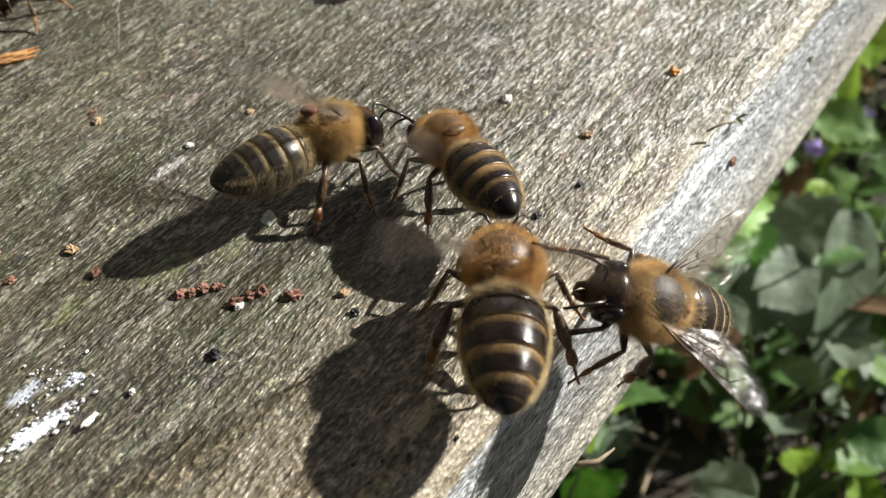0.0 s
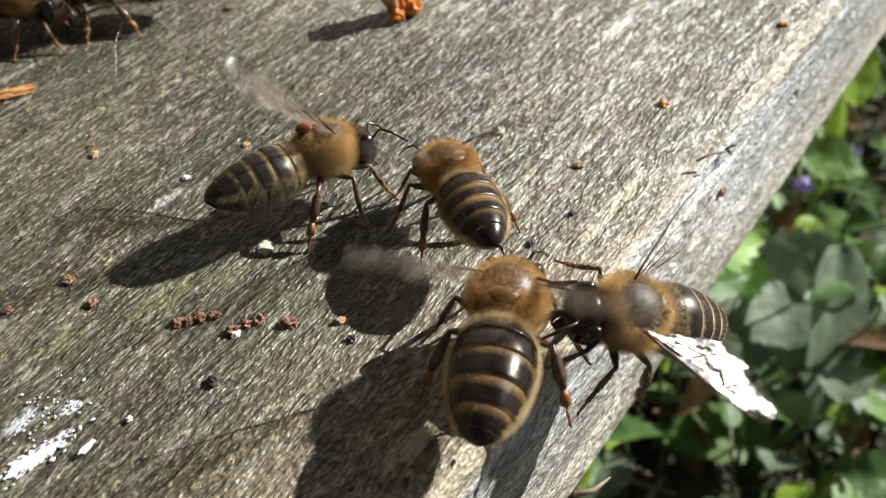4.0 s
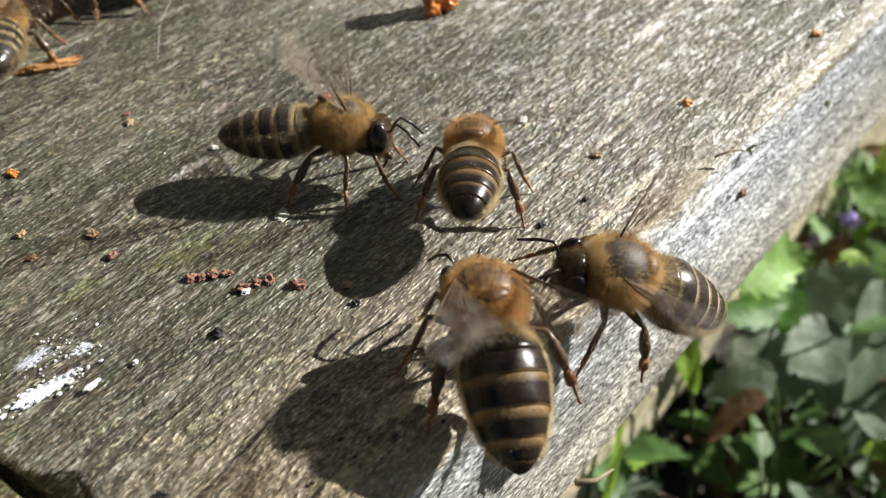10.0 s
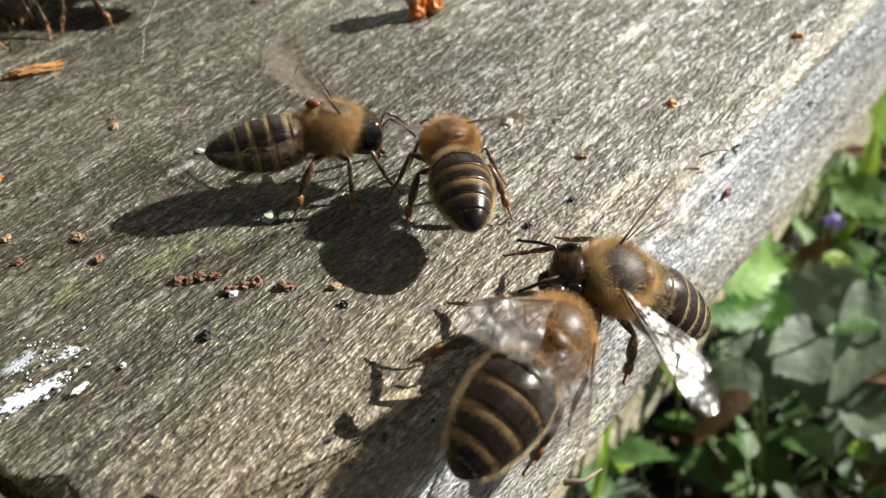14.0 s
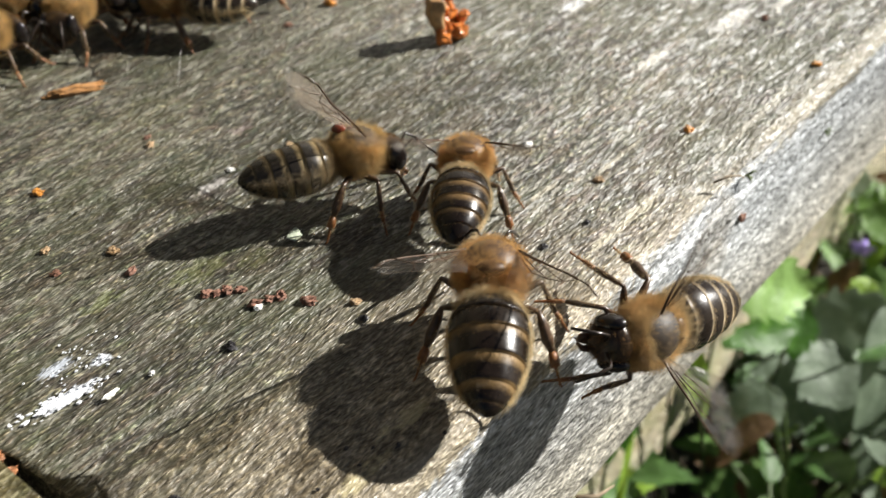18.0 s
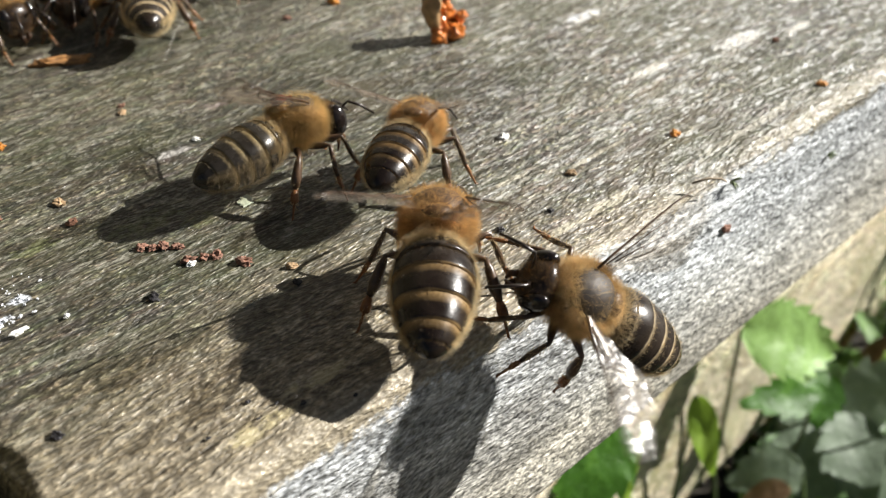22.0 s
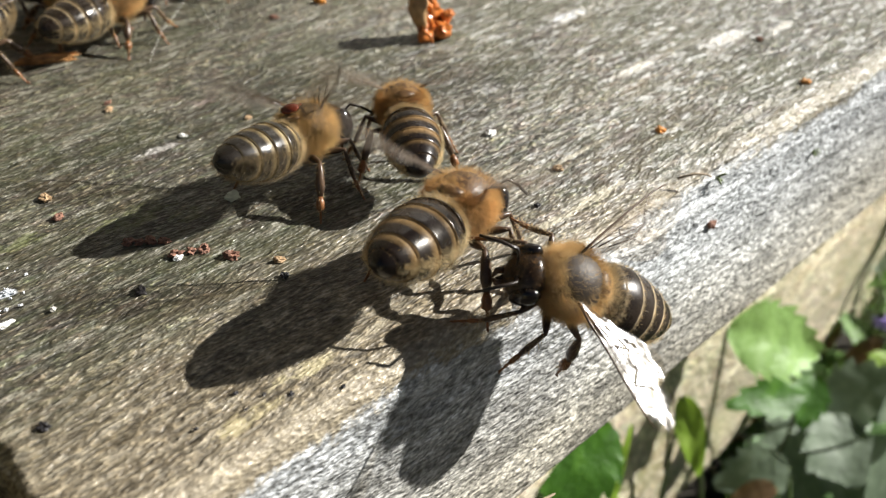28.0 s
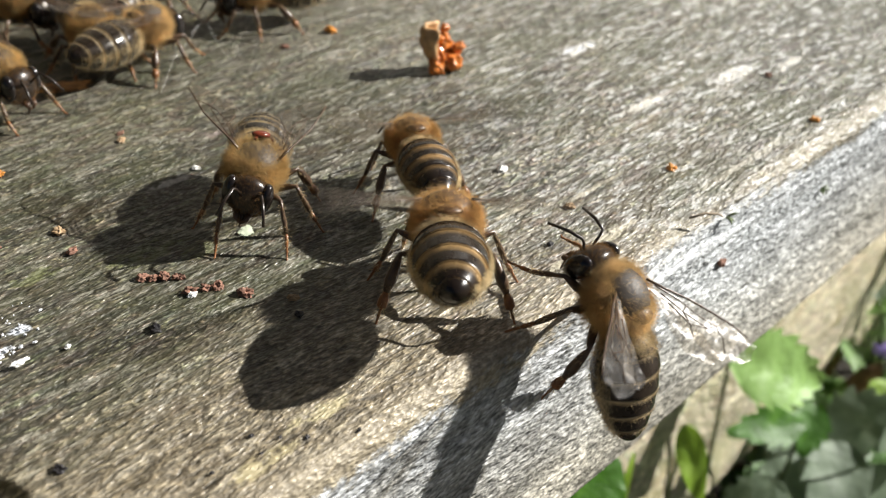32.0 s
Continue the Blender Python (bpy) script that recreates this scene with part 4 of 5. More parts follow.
# ---- the neighbouring board beyond the broken end ----
tagged(new("neighbour_board", plank("neighbour_board", (-120, -12, -18), (-53.5, 150, 2.6), WOOD_NEXT, 61, (40, 60, 8), 0.35)), "blurred grey green board beside the broken end", "board")

# ---- crumbs and scraps on the board ----
CRUMB = {"red": plain("red brown crumb", (0.21, 0.105, 0.07), 0.8, 0.5, 2500, 0.5), "pale": plain("white crumb", (0.78, 0.77, 0.73), 0.6, 0.2, 2500, 0.4),
         "orange": plain("orange crumb", (0.58, 0.24, 0.04), 0.4, 0.4, 2500, 0.4), "tan": plain("tan crumb", (0.36, 0.24, 0.13), 0.7, 0.4, 2500, 0.5),
         "black": plain("black crumb", (0.02, 0.018, 0.02), 0.5, 0.4, 2500, 0.5)}
LABELS = {"red": "red brown crumb of wax lying on the board", "pale": "small white crumb lying on the board", "orange": "orange pollen crumb lying on the board",
          "tan": "tan crumb lying on the board", "black": "tiny black crumb lying on the board"}


def lump(name, size, mat, seed, flat=0.55, jag=0.6):
    rng = random.Random(seed)
    bm = bmesh.new()
    bmesh.ops.create_icosphere(bm, subdivisions=3, radius=1.0)
    off = Vector((rng.uniform(0, 50), rng.uniform(0, 50), 0))
    for v in bm.verts:
        k = 1 + jag * noise.noise(v.co * 1.6 + off) + jag * 0.7 * noise.noise(v.co * 3.5 + off) + jag * 0.35 * noise.noise(v.co * 9 + off)
        v.co = Vector((v.co.x * k * size * MM, v.co.y * k * size * 0.75 * MM, v.co.z * k * size * flat * MM))
    me = bpy.data.meshes.new(name)
    bm.to_mesh(me)
    bm.free()
    me.materials.append(mat)
    return me


for i, (x, y, size, kind) in enumerate((
        (-36.4, 20.7, 0.45, "red"), (-35.9, 20.2, 0.4, "red"), (-35.3, 19.8, 0.5, "red"), (-34.7, 19.2, 0.45, "red"), (-35.0, 17.4, 0.5, "red"), (-35.1, 17.0, 0.35, "pale"),
        (-33.4, 16.7, 0.5, "red"), (-34.1, 17.1, 0.4, "red"), (-32.6, 14.9, 0.6, "red"), (-30.7, 12.5, 0.4, "tan"), (-26.6, 39.7, 0.35, "red"), (-27.2, 38.6, 0.4, "tan"),
        (-36.8, 39.6, 0.5, "orange"), (-8.6, 7.9, 0.45, "tan"), (-13.7, 5.6, 0.3, "black"), (-8.1, 14.9, 0.55, "pale"), (2.2, 6.1, 0.55, "orange"), (-38.7, 15.5, 0.5, "black"),
        (-37.5, 29.3, 0.5, "tan"), (-41.5, 30.2, 0.4, "red"), (-38.1, 26.4, 0.45, "red"), (-43.2, 17.5, 0.25, "pale"), (1.2, 46.4, 0.8, "orange"), (19.8, 2.7, 0.5, "orange"))):
    tagged(new("crumb", lump("crumb", size * 0.85, CRUMB[kind], 900 + i)), LABELS[kind], "crumb", "crumbs on the board").matrix_basis = pose(x * MM, y * MM, size * 0.35 * MM, 0, 0, 37 * i)
for x, y, size, kind in ((-48.3, 8.9, 0.34, "black"), (26.1, 10.6, 0.4, "red"), (-5.0, 46.0, 0.4, "red"), (-31.5, 11.0, 0.3, "black"), (-40.5, 33.0, 0.35, "tan"), (-18.0, 6.4, 0.3, "black"), (-20.0, 30.0, 0.3, "tan"), (-25.5, 30.8, 0.32, "pale"),
                         (-40.0, 4.4, 0.14, "black"), (-38.0, 2.3, 0.18, "black"), (-40.4, 3.0, 0.12, "black"), (-35.6, 0.9, 0.14, "black"), (-39.0, 3.3, 0.11, "black"), (-43.0, 3.6, 0.13, "black")):
    tagged(new("crumb", lump("crumb", size, CRUMB[kind], int(x * 7 + 2000))), LABELS[kind], "crumb", "crumbs on the board").matrix_basis = pose(x * MM, y * MM, size * 0.35 * MM, 0, 0, x * 9)
tagged(new("crumb", lump("crumb", 0.45, CRUMB["red"], 77)), "red brown crumb stuck to the board edge", "crumb", "crumbs on the board").matrix_basis = pose(1.4 * MM, -0.15 * MM, -5.4 * MM, 90, 0, 0)
tagged(new("wax_scrap", lump("wax_scrap", 0.5, CRUMB["pale"], 78, 0.3)), "elongated white chip lying on the board", "scrap").matrix_basis = Matrix.Translation((-45.9 * MM, 17.8 * MM, 0.25 * MM)) @ pose(0, 0, 0, 0, 0, 5) @ Matrix.Diagonal((1, 0.45, 1, 1))
tagged(new("wood_sliver", lump("wood_sliver", 2.4, plain("rusty bark", (0.40, 0.20, 0.07), 0.6, 0.5, 1500, 0.6), 79, 0.16)), "thin brown sliver of bark on the board", "sliver").matrix_basis = Matrix.Translation((-25.8 * MM, 50.8 * MM, 0.25 * MM)) @ pose(0, 0, 0, 0, 0, -25) @ Matrix.Diagonal((1, 0.3, 1, 1))

tagged(new("wing_scale", lump("wing_scale", 0.55, plain("pale green film", (0.50, 0.55, 0.42), 0.3, 0.2, 2000, 0.2), 80, 0.10)), "pale translucent scrap lying on the board", "scrap").matrix_basis = Matrix.Translation((-28.2 * MM, 20.8 * MM, 0.18 * MM)) @ pose(0, 0, 0, 8, -6, 30)
tagged(new("twig", mesh_of("twig", *tube([Vector(p) * MM for p in ((-3.4, 0.9, 0.15), (-2.2, 0.3, 0.35), (-1.2, -0.2, 0.1), (-0.6, -0.35, -0.3))], [0.00008, 0.00010, 0.00009, 0.00005], 6), TWIG)), "thin dark twig lying on the board edge", "twig")

PROPOLIS = plain("orange propolis", (0.30, 0.125, 0.05), 0.7, 0.6, 1800, 0.5)
for x, y, z, size in ((-52.9, 18.9, -0.1, 0.55), (-52.8, 17.6, -0.2, 0.45), (-53.3, 9.6, 2.4, 0.3), (-53.0, 20.6, 0.0, 0.5)):
    tagged(new("propolis_lump", lump("propolis_lump", size, PROPOLIS, int(y * 10))), "orange propolis lump in the gap between the boards", "propolis", "propolis in the gap").matrix_basis = pose(x * MM, y * MM, z * MM, 20, 10, y * 30)

# the dried berry: a torn tan skin round a cluster of orange lumps
def dried_berry():
    berry = tagged(new("dried_berry"), "shrivelled orange dried berry with torn tan skin", "berry")
    berry.matrix_basis = pose(2.5 * MM, 32.2 * MM, 0, 0, 0, -20)
    flesh = plain("orange flesh", (0.55, 0.17, 0.03), 0.28, 0.5, 900, 0.5, 0.6, 0.0002)
    skin = plain("berry skin", (0.50, 0.30, 0.14), 0.5, 0.4, 1200, 0.5, 0.5, 0.0002)
    rng = random.Random(5)
    for x, y, z, r in ((0, 0, 1.0, 1.1), (1.1, -0.5, 0.9, 0.95), (1.7, 0.5, 1.3, 0.8), (0.9, 0.6, 2.2, 0.8), (0.3, 0.4, 3.2, 0.65), (1.9, -0.1, 2.1, 0.6), (0.6, 0.3, 4.1, 0.45), (-0.6, -0.7, 0.8, 0.8)):
        part("lump", lump("lump", r, flesh, rng.randint(0, 999), 1.0, 0.4), berry, "", pose(x * MM, y * MM, z * MM, 20 * x, 10, 40 * y))
    verts, faces = [], []
    for j in range(13):
        for i in range(11):
            a, b = math.pi * (0.42 + 0.95 * i / 10), 0.15 + 2.0 * j / 12
            r = 2.0 + 0.25 * math.sin(i * 1.9 + j * 0.7)
            verts.append(((math.cos(a) * r * math.sin(b) * 0.9 - 0.1) * MM, math.sin(a) * r * math.sin(b) * 0.7 * MM, (2.1 - math.cos(b + 0.5) * 2.1) * MM * 1.15))
    for j in range(12):
        for i in range(10):
            faces.append((j * 11 + i, j * 11 + i + 1, j * 11 + i + 12, j * 11 + i + 11))
    sk = part("skin", mesh_of("skin", verts, faces, skin), berry, "torn curled tan skin")
    sk.modifiers.new("thick", "SOLIDIFY").thickness = 0.25 * MM


dried_berry()


# pale droppings and lichen: many small raised flakes
def flakes(name, label, centre, spread, count, size, mat, seed, stretch=1.0):
    rng = random.Random(seed)
    lots = []
    for i in range(count):
        x, y = rng.gauss(0, spread[0]), rng.gauss(0, spread[1])
        r = size * rng.uniform(0.25, 1.0) * (1.3 if rng.random() < 0.15 else 0.7)
        n = 9
        ph = rng.uniform(0, 6)
        top = [(x + math.cos(q * 6.283 / n) * r * stretch * (1 + 0.35 * math.sin(q * 2.3 + ph)), y + math.sin(q * 6.283 / n) * r * (1 + 0.35 * math.sin(q * 1.7 + ph)), 0.0) for q in range(n)]
        verts = [Vector(p) * MM for p in top] + [Vector(((p[0] - x) * 0.72 + x, (p[1] - y) * 0.72 + y, 0.05 + 0.04 * rng.random())) * MM for p in top]
        verts = [v + Vector((0, 0, 0.00006)) for v in verts]
        faces = [(q, (q + 1) % n, n + (q + 1) % n, n + q) for q in range(n)] + [tuple(range(n, 2 * n))]
        lots.append((verts, faces))
    ob = tagged(new(name, mesh_of(name, *joined(*lots), mat, False)), label, "stain", kind="stuff")
    ob.matrix_basis = pose(centre[0] * MM, centre[1] * MM, 0, 0, 0, centre[2])
    return ob


CHALK = plain("chalk white", (0.72, 0.74, 0.78), 0.6, 0.12, 3000, 0.5)
PALE_WOOD = plain("bare pale fibre", (0.66, 0.63, 0.56), 0.55, 0.25, 1800, 0.6)
flakes("dropping", "chalky white dropping dried on the board", (-47.9, 19.7, -12), (1.3, 0.3), 150, 0.12, CHALK, 1, 1.9)
flakes("dropping", "thick white middle of a dried dropping", (-48.1, 19.75, -12), (0.55, 0.16), 60, 0.24, CHALK, 11, 1.8)
flakes("dropping", "chalky white specks dried on the board", (-46.0, 22.0, 20), (1.3, 0.7), 50, 0.09, CHALK, 2, 1.4)
flakes("dropping", "chalky white blot dried on the board", (-44.3, 20.9, 0), (0.4, 0.35), 14, 0.15, CHALK, 3)
flakes("bare_patch", "bare pale fibres where the grey wood has worn away", (23.5, 12.8, 0), (1.9, 0.4), 45, 0.16, PALE_WOOD, 4, 3.4)
flakes("bare_patch", "bare pale fibres where the grey wood has worn away", (31.0, 10.9, 0), (1.8, 0.3), 30, 0.14, PALE_WOOD, 5, 3.4)
flakes("bare_patch", "bare pale fibres where the grey wood has worn away", (17.9, 27.0, 0), (1.6, 0.4), 30, 0.15, PALE_WOOD, 6, 3.4)
flakes("bare_patch", "bare pale fibres where the grey wood has worn away", (11.2, 14.8, 0), (1.6, 0.2), 30, 0.13, PALE_WOOD, 7, 3.6)
flakes("bare_patch", "bare pale fibres where the grey wood has worn away", (-3.5, 15.1, 2), (3.0, 0.15), 30, 0.11, PALE_WOOD, 8, 3.6)

MOSS = plain("moss", (0.17, 0.21, 0.10), 0.7, 0.4, 900, 0.2)

# small moss sprigs on the rounded edge
for x, y, z, seed in ((1.4, 0.1, -1.4, 1), (18.5, -0.1, -5.3, 2)):
    rng = random.Random(seed)
    lots = []
    for i in range(7):
        w = rng.uniform(0, 6.28)
        tip = Vector((math.cos(w) * 0.5, -0.25 - 0.3 * rng.random(), math.sin(w) * 0.5 + 0.15)) * MM
        lots.append(tube([(0, 0.0002, 0), tip * 0.6 + Vector((0, 0, 0.0001)), tip], [0.00009, 0.00008, 0.00003], 5))
    tagged(new("moss_sprig", mesh_of("moss_sprig", *joined(*lots), MOSS)), "tiny green moss sprig on the board edge", "moss", "moss on the board edge").matrix_basis = pose(x * MM, y * MM, z * MM)

# silk threads stretched over the board by the crowd
SILK = plain("silk", (0.75, 0.75, 0.72), 0.3, 0.1, 900, 0.0)
for line in (((-8.2, 54.8, 1.5), (-11.9, 51.9, 0.8), (-15.4, 49.3, 0.5), (-19.8, 44.4, 0.2)), ((-8.2, 54.8, 1.5), (-10.9, 48.0, 0.6), (-11.2, 45.4, 0.2))):
    tagged(new("silk_thread", mesh_of("silk_thread", *tube([Vector(p) * MM for p in line], [0.000013] * len(line), 5), SILK)), "thin pale silk thread stretched over the board", "thread", "silk threads")

# a splinter at the lower edge
tagged(new("splinter", mesh_of("splinter", *tube([(-21 * MM, -0.2 * MM, -19.4 * MM), (-19.6 * MM, -1.2 * MM, -19.8 * MM), (-18.2 * MM, -1.8 * MM, -19.3 * MM)], [0.00028, 0.0002, 0.00006], 6), TWIG)), "thin splinter sticking out of the board edge", "splinter")

# ---- hive wall behind the board ----
HIVE = wood_material("hive wood", (0.55, 0.5, 0.42), 57.0)
tagged(new("wall_hive", plank("wall_hive", (-260, 92, 7), (420, 112, 230), HIVE, 91, (60, 4, 30), 0.6)), "dark weathered wooden hive wall", "wall", kind="structure")

# ---- bees ----
BEES = {}
for key, seed, s, coat, label in (
        ("A", 1, 0.95, "grey", "worker bee carrying a red mite on its furry thorax"),
        ("B", 2, 0.90, "glossy", "fanning worker bee with a glossy dark banded abdomen"),
        ("C", 3, 1.05, "broad", "large worker bee with rusty fur and dark banded abdomen"),
        ("D", 4, 1.01, "thin", "worker bee at the board edge with spread wings")):
    BEES[key] = (*make_bee(bee_meshes(seed, s, coat), s, label), s)
part("mite", mite_mesh(0.78), BEES["A"][0], "glossy red brown mite", pose(-1.25 * MM, -0.2 * MM, 6.52 * MM, 0, -18, 25))

# the crowd by the hive: x, y, turn
CROWD = {}
for key, seed, like, x, y, turn in (("E", 5, "grey", -20.5, 54.5, -110), ("F", 6, "thin", -14.0, 52.5, 20), ("G", 0, "E", -27.0, 55.0, -100), ("H", 0, "F", -4.0, 53.5, 160),
                                    ("I", 0, "E", -22.5, 64.0, -60), ("J", 0, "F", -10.0, 62.0, 40), ("K", 0, "F", 6.5, 58.0, -150), ("L", 0, "E", -34.0, 62.0, -90)):
    if like in BAND_W:
        CROWD[key] = make_bee(bee_meshes(seed, 1.0, like, 0.1), 1.0, "worker bee in the crowd by the hive", "bees by the hive", 0.1)[0]
        for side, w in zip((1, -1), [c for c in CROWD[key].children if c.name.startswith("wing")]):
            w.matrix_basis = w.matrix_basis @ pose(0, 0, 0, 0, 0, -24 * side) @ pose(0, 0, 0, 0, 10, 0)
        CROWD[key].matrix_basis = pose(x * MM, y * MM, 0, 0, 0, turn)
    else:
        CROWD[key] = copy_thing(CROWD[like], pose(x * MM, y * MM, 0, 0, 0, turn))


# ---- what moves ----
LEAN = {"A": (-16.0, 0.0), "B": (0.0, 9.0), "C": (0.0, 6.0), "D": (0.0, 3.0)}          # how each body leans on its legs: roll, nose down


def leaned(s, lean):
    """A turn of the body about the thorax's middle."""
    return pose(0, 0, (3.7 + RISE) * s * MM, lean[0], lean[1]) @ pose(0, 0, -(3.7 + RISE) * s * MM)


for key, (bee_root, _, _, size) in BEES.items():
    for ob in bee_root.children:
        if ob.name.split(".")[0] in ("thorax", "head", "antenna", "mite"):
            ob.matrix_basis = leaned(size, LEAN[key]) @ ob.matrix_basis


def root_pose(x, y, z, tilt, phi):
    return pose(x * MM, y * MM, z * MM, tilt, 0, 0) @ pose(0, 0, 0, 0, 0, phi)


# how far the leading edge of a spread wing is turned down
TWIST = {"A": 0, "B": 10, "C": 18, "D": 0}

# seconds, spread of the left and of the right wing, lift of the left and of the right, beat: degrees
WINGS = {"A": [(0, 60, 35, 25, 42, 12), (3, 50, 30, 35, 45, 14), (6, 60, 5, 25, 45, 3), (8, 72, 66, 22, 46, 10), (13, 65, 40, 25, 42, 12), (18, 60, 28, 26, 46, 4), (19, 70, 30, 20, 35, 3), (20, 82, 42, 16, 17, 3),
               (21, 86, 35, 2, 0, 4), (22, 88, 18, 6, 22, 4), (23, 70, 40, 10, 10, 8), (26, 60, 45, 14, 16, 8), (29, 60, 60, 25, 25, 25), (30, 50, 60, 25, 25, 10), (31, 24, 60, 8, 20, 4), (32, 14, 34, 10, 2, 3)],
         "B": [(0, 52, 52, 14, 14, 26), (12, 52, 52, 14, 14, 26), (17, 50, 46, 8, 4, 8), (18, 54, 54, 6, 6, 10), (21, 45, 45, 15, 15, 20), (22, 30, 28, 18, 18, 6), (24, 34, 34, 20, 20, 3), (25, 50, 50, 14, 14, 24), (32, 50, 50, 14, 14, 24)],
         "C": [(0, 40, 40, 30, 20, 22), (1, 42, 40, 34, 20, 2), (2, 40, 40, 28, 18, 6), (3, 60, 55, 14, 12, 22), (6, 32, 30, 22, 12, 2), (7, 42, 36, 20, 12, 2), (8, 40, 34, 19, 9, 2), (9, 44, 38, 23, 14, 3), (10, 20, 18, 6, 4, 8),
               (11, 18, 12, 0, -2, 6), (12, 28, 8, 26, 12, 5), (13, 30, 4, 14, 14, 5), (16, 12, 6, 0, 0, 5), (17, 30, 26, 26, 18, 3), (18, 34, 26, 18, 12, 3), (19, 10, 16, -8, -10, 3), (20, 24, 18, 10, -8, 3), (21, 32, 18, 12, 6, 3),
               (22, 32, 18, 19, 18, 3), (23, 28, 20, 14, 16, 4), (24, 44, 24, 6, 16, 6), (25, 45, 45, 16, 16, 22), (29, 45, 45, 16, 16, 24), (32, 45, 45, 16, 16, 26)],
         "D": [(0, 27, 38, 12, 0, 4), (1, 40, 33, 21, 4, 3), (2, 50, 45, 32, 5, 26), (3, 35, 40, 8, 2, 6), (6, 50, 48, 15, 4, 18), (8, 58, 46, 16, -5, 3), (9, 60, 55, 32, 4, 24), (10, 58, 52, 20, 5, 20), (11, 68, 40, 24, 8, 3),
               (12, 64, 44, 20, 12, 3), (13, 66, 42, 15, 6, 3), (16, 60, 55, -3, 4, 24), (18, 55, 50, 2, 4, 20), (20, 28, 30, 22, -12, 4), (21, 50, 48, -2, 4, 22), (22, 52, 50, -2, 4, 24), (23, 50, 46, 34, -5, 5), (23.3, 48, 45, 20, -6, 4), (24, 58, 44, 18, -7, 4), (25, 58, 55, 2, 4, 24),
               (26, 58, 55, 1, 4, 24), (26.2, 46, 46, 11, 4, 4), (26.6, 46, 46, 11, 4, 5), (29, 57, 36, 14, 5, 5), (30, 52, 42, 22, -4, 4), (31, 48, 38, 28, 6, 4), (32, 62, 36, 24, 8, 3)]}


def wing_rows(keys, side, s, lean, twist):
    """The wing's poses in quick steps, beating about its set."""
    ts = [k[0] for k in keys]
    rows = []
    steps = [0] + [15 * block + o for block in range(64) for o in (1, 3, 5, 7, 9, 11, 13)] + [960]
    for i, step in enumerate(steps):
        t = step / FPS
        spread = np.interp(t, ts, [k[1] if side > 0 else k[2] for k in keys])
        lift = np.interp(t, ts, [k[3] if side > 0 else k[4] for k in keys])
        beat = np.interp(t, ts, [k[5] for k in keys]) * (0 if step in (0, 960) else 1 if i % 2 else -1)
        rows.append((t, leaned(s, lean) @ pose(0.2 * s * MM, 1.25 * side * s * MM, (5.0 + RISE) * s * MM) @ pose(0, 0, 0, 0, 0, -(spread + 0.35 * beat) * side) @ pose(0, 0, 0, (6 - (6 + twist) * min(1.0, max(0.0, (spread - 15) / 25))) * side, lift + beat, 0)))
    return rows


CROWD_TRACKS = {"E": [(0, -20, 57, -140), (6, -17, 57, -60), (9, -22, 60, -80), (20, -20, 58, -150), (24, -20.5, 56, -120), (29, -21, 54, -105), (32, -21, 53, -110)],
                "F": [(0, -12, 58, -20), (6, -13, 54, 150), (9, -15, 58, 150), (13, -16, 58, 130), (18, -13, 54, 120), (20, -12.5, 53.5, 100), (24, -18.6, 52.5, 30), (32, -16.8, 50.8, 15)],
                "G": [(0, -30, 62, -80), (6, -26, 60, -80), (9, -27, 55.5, 60), (11, -26.5, 55.5, 50), (13, -28, 60, 40), (20, -28, 60, -40), (24, -27.2, 55, -125), (26, -29, 53.5, -150), (29, -33, 50.5, -120), (32, -31.5, 49.6, -75)],
                "H": [(0, 0, 62, 160), (9, 0, 62, 150), (20, -5, 53, 160), (24, -2, 60, 150), (30, -4, 54.5, 165), (32, -3.5, 53, 160)]}


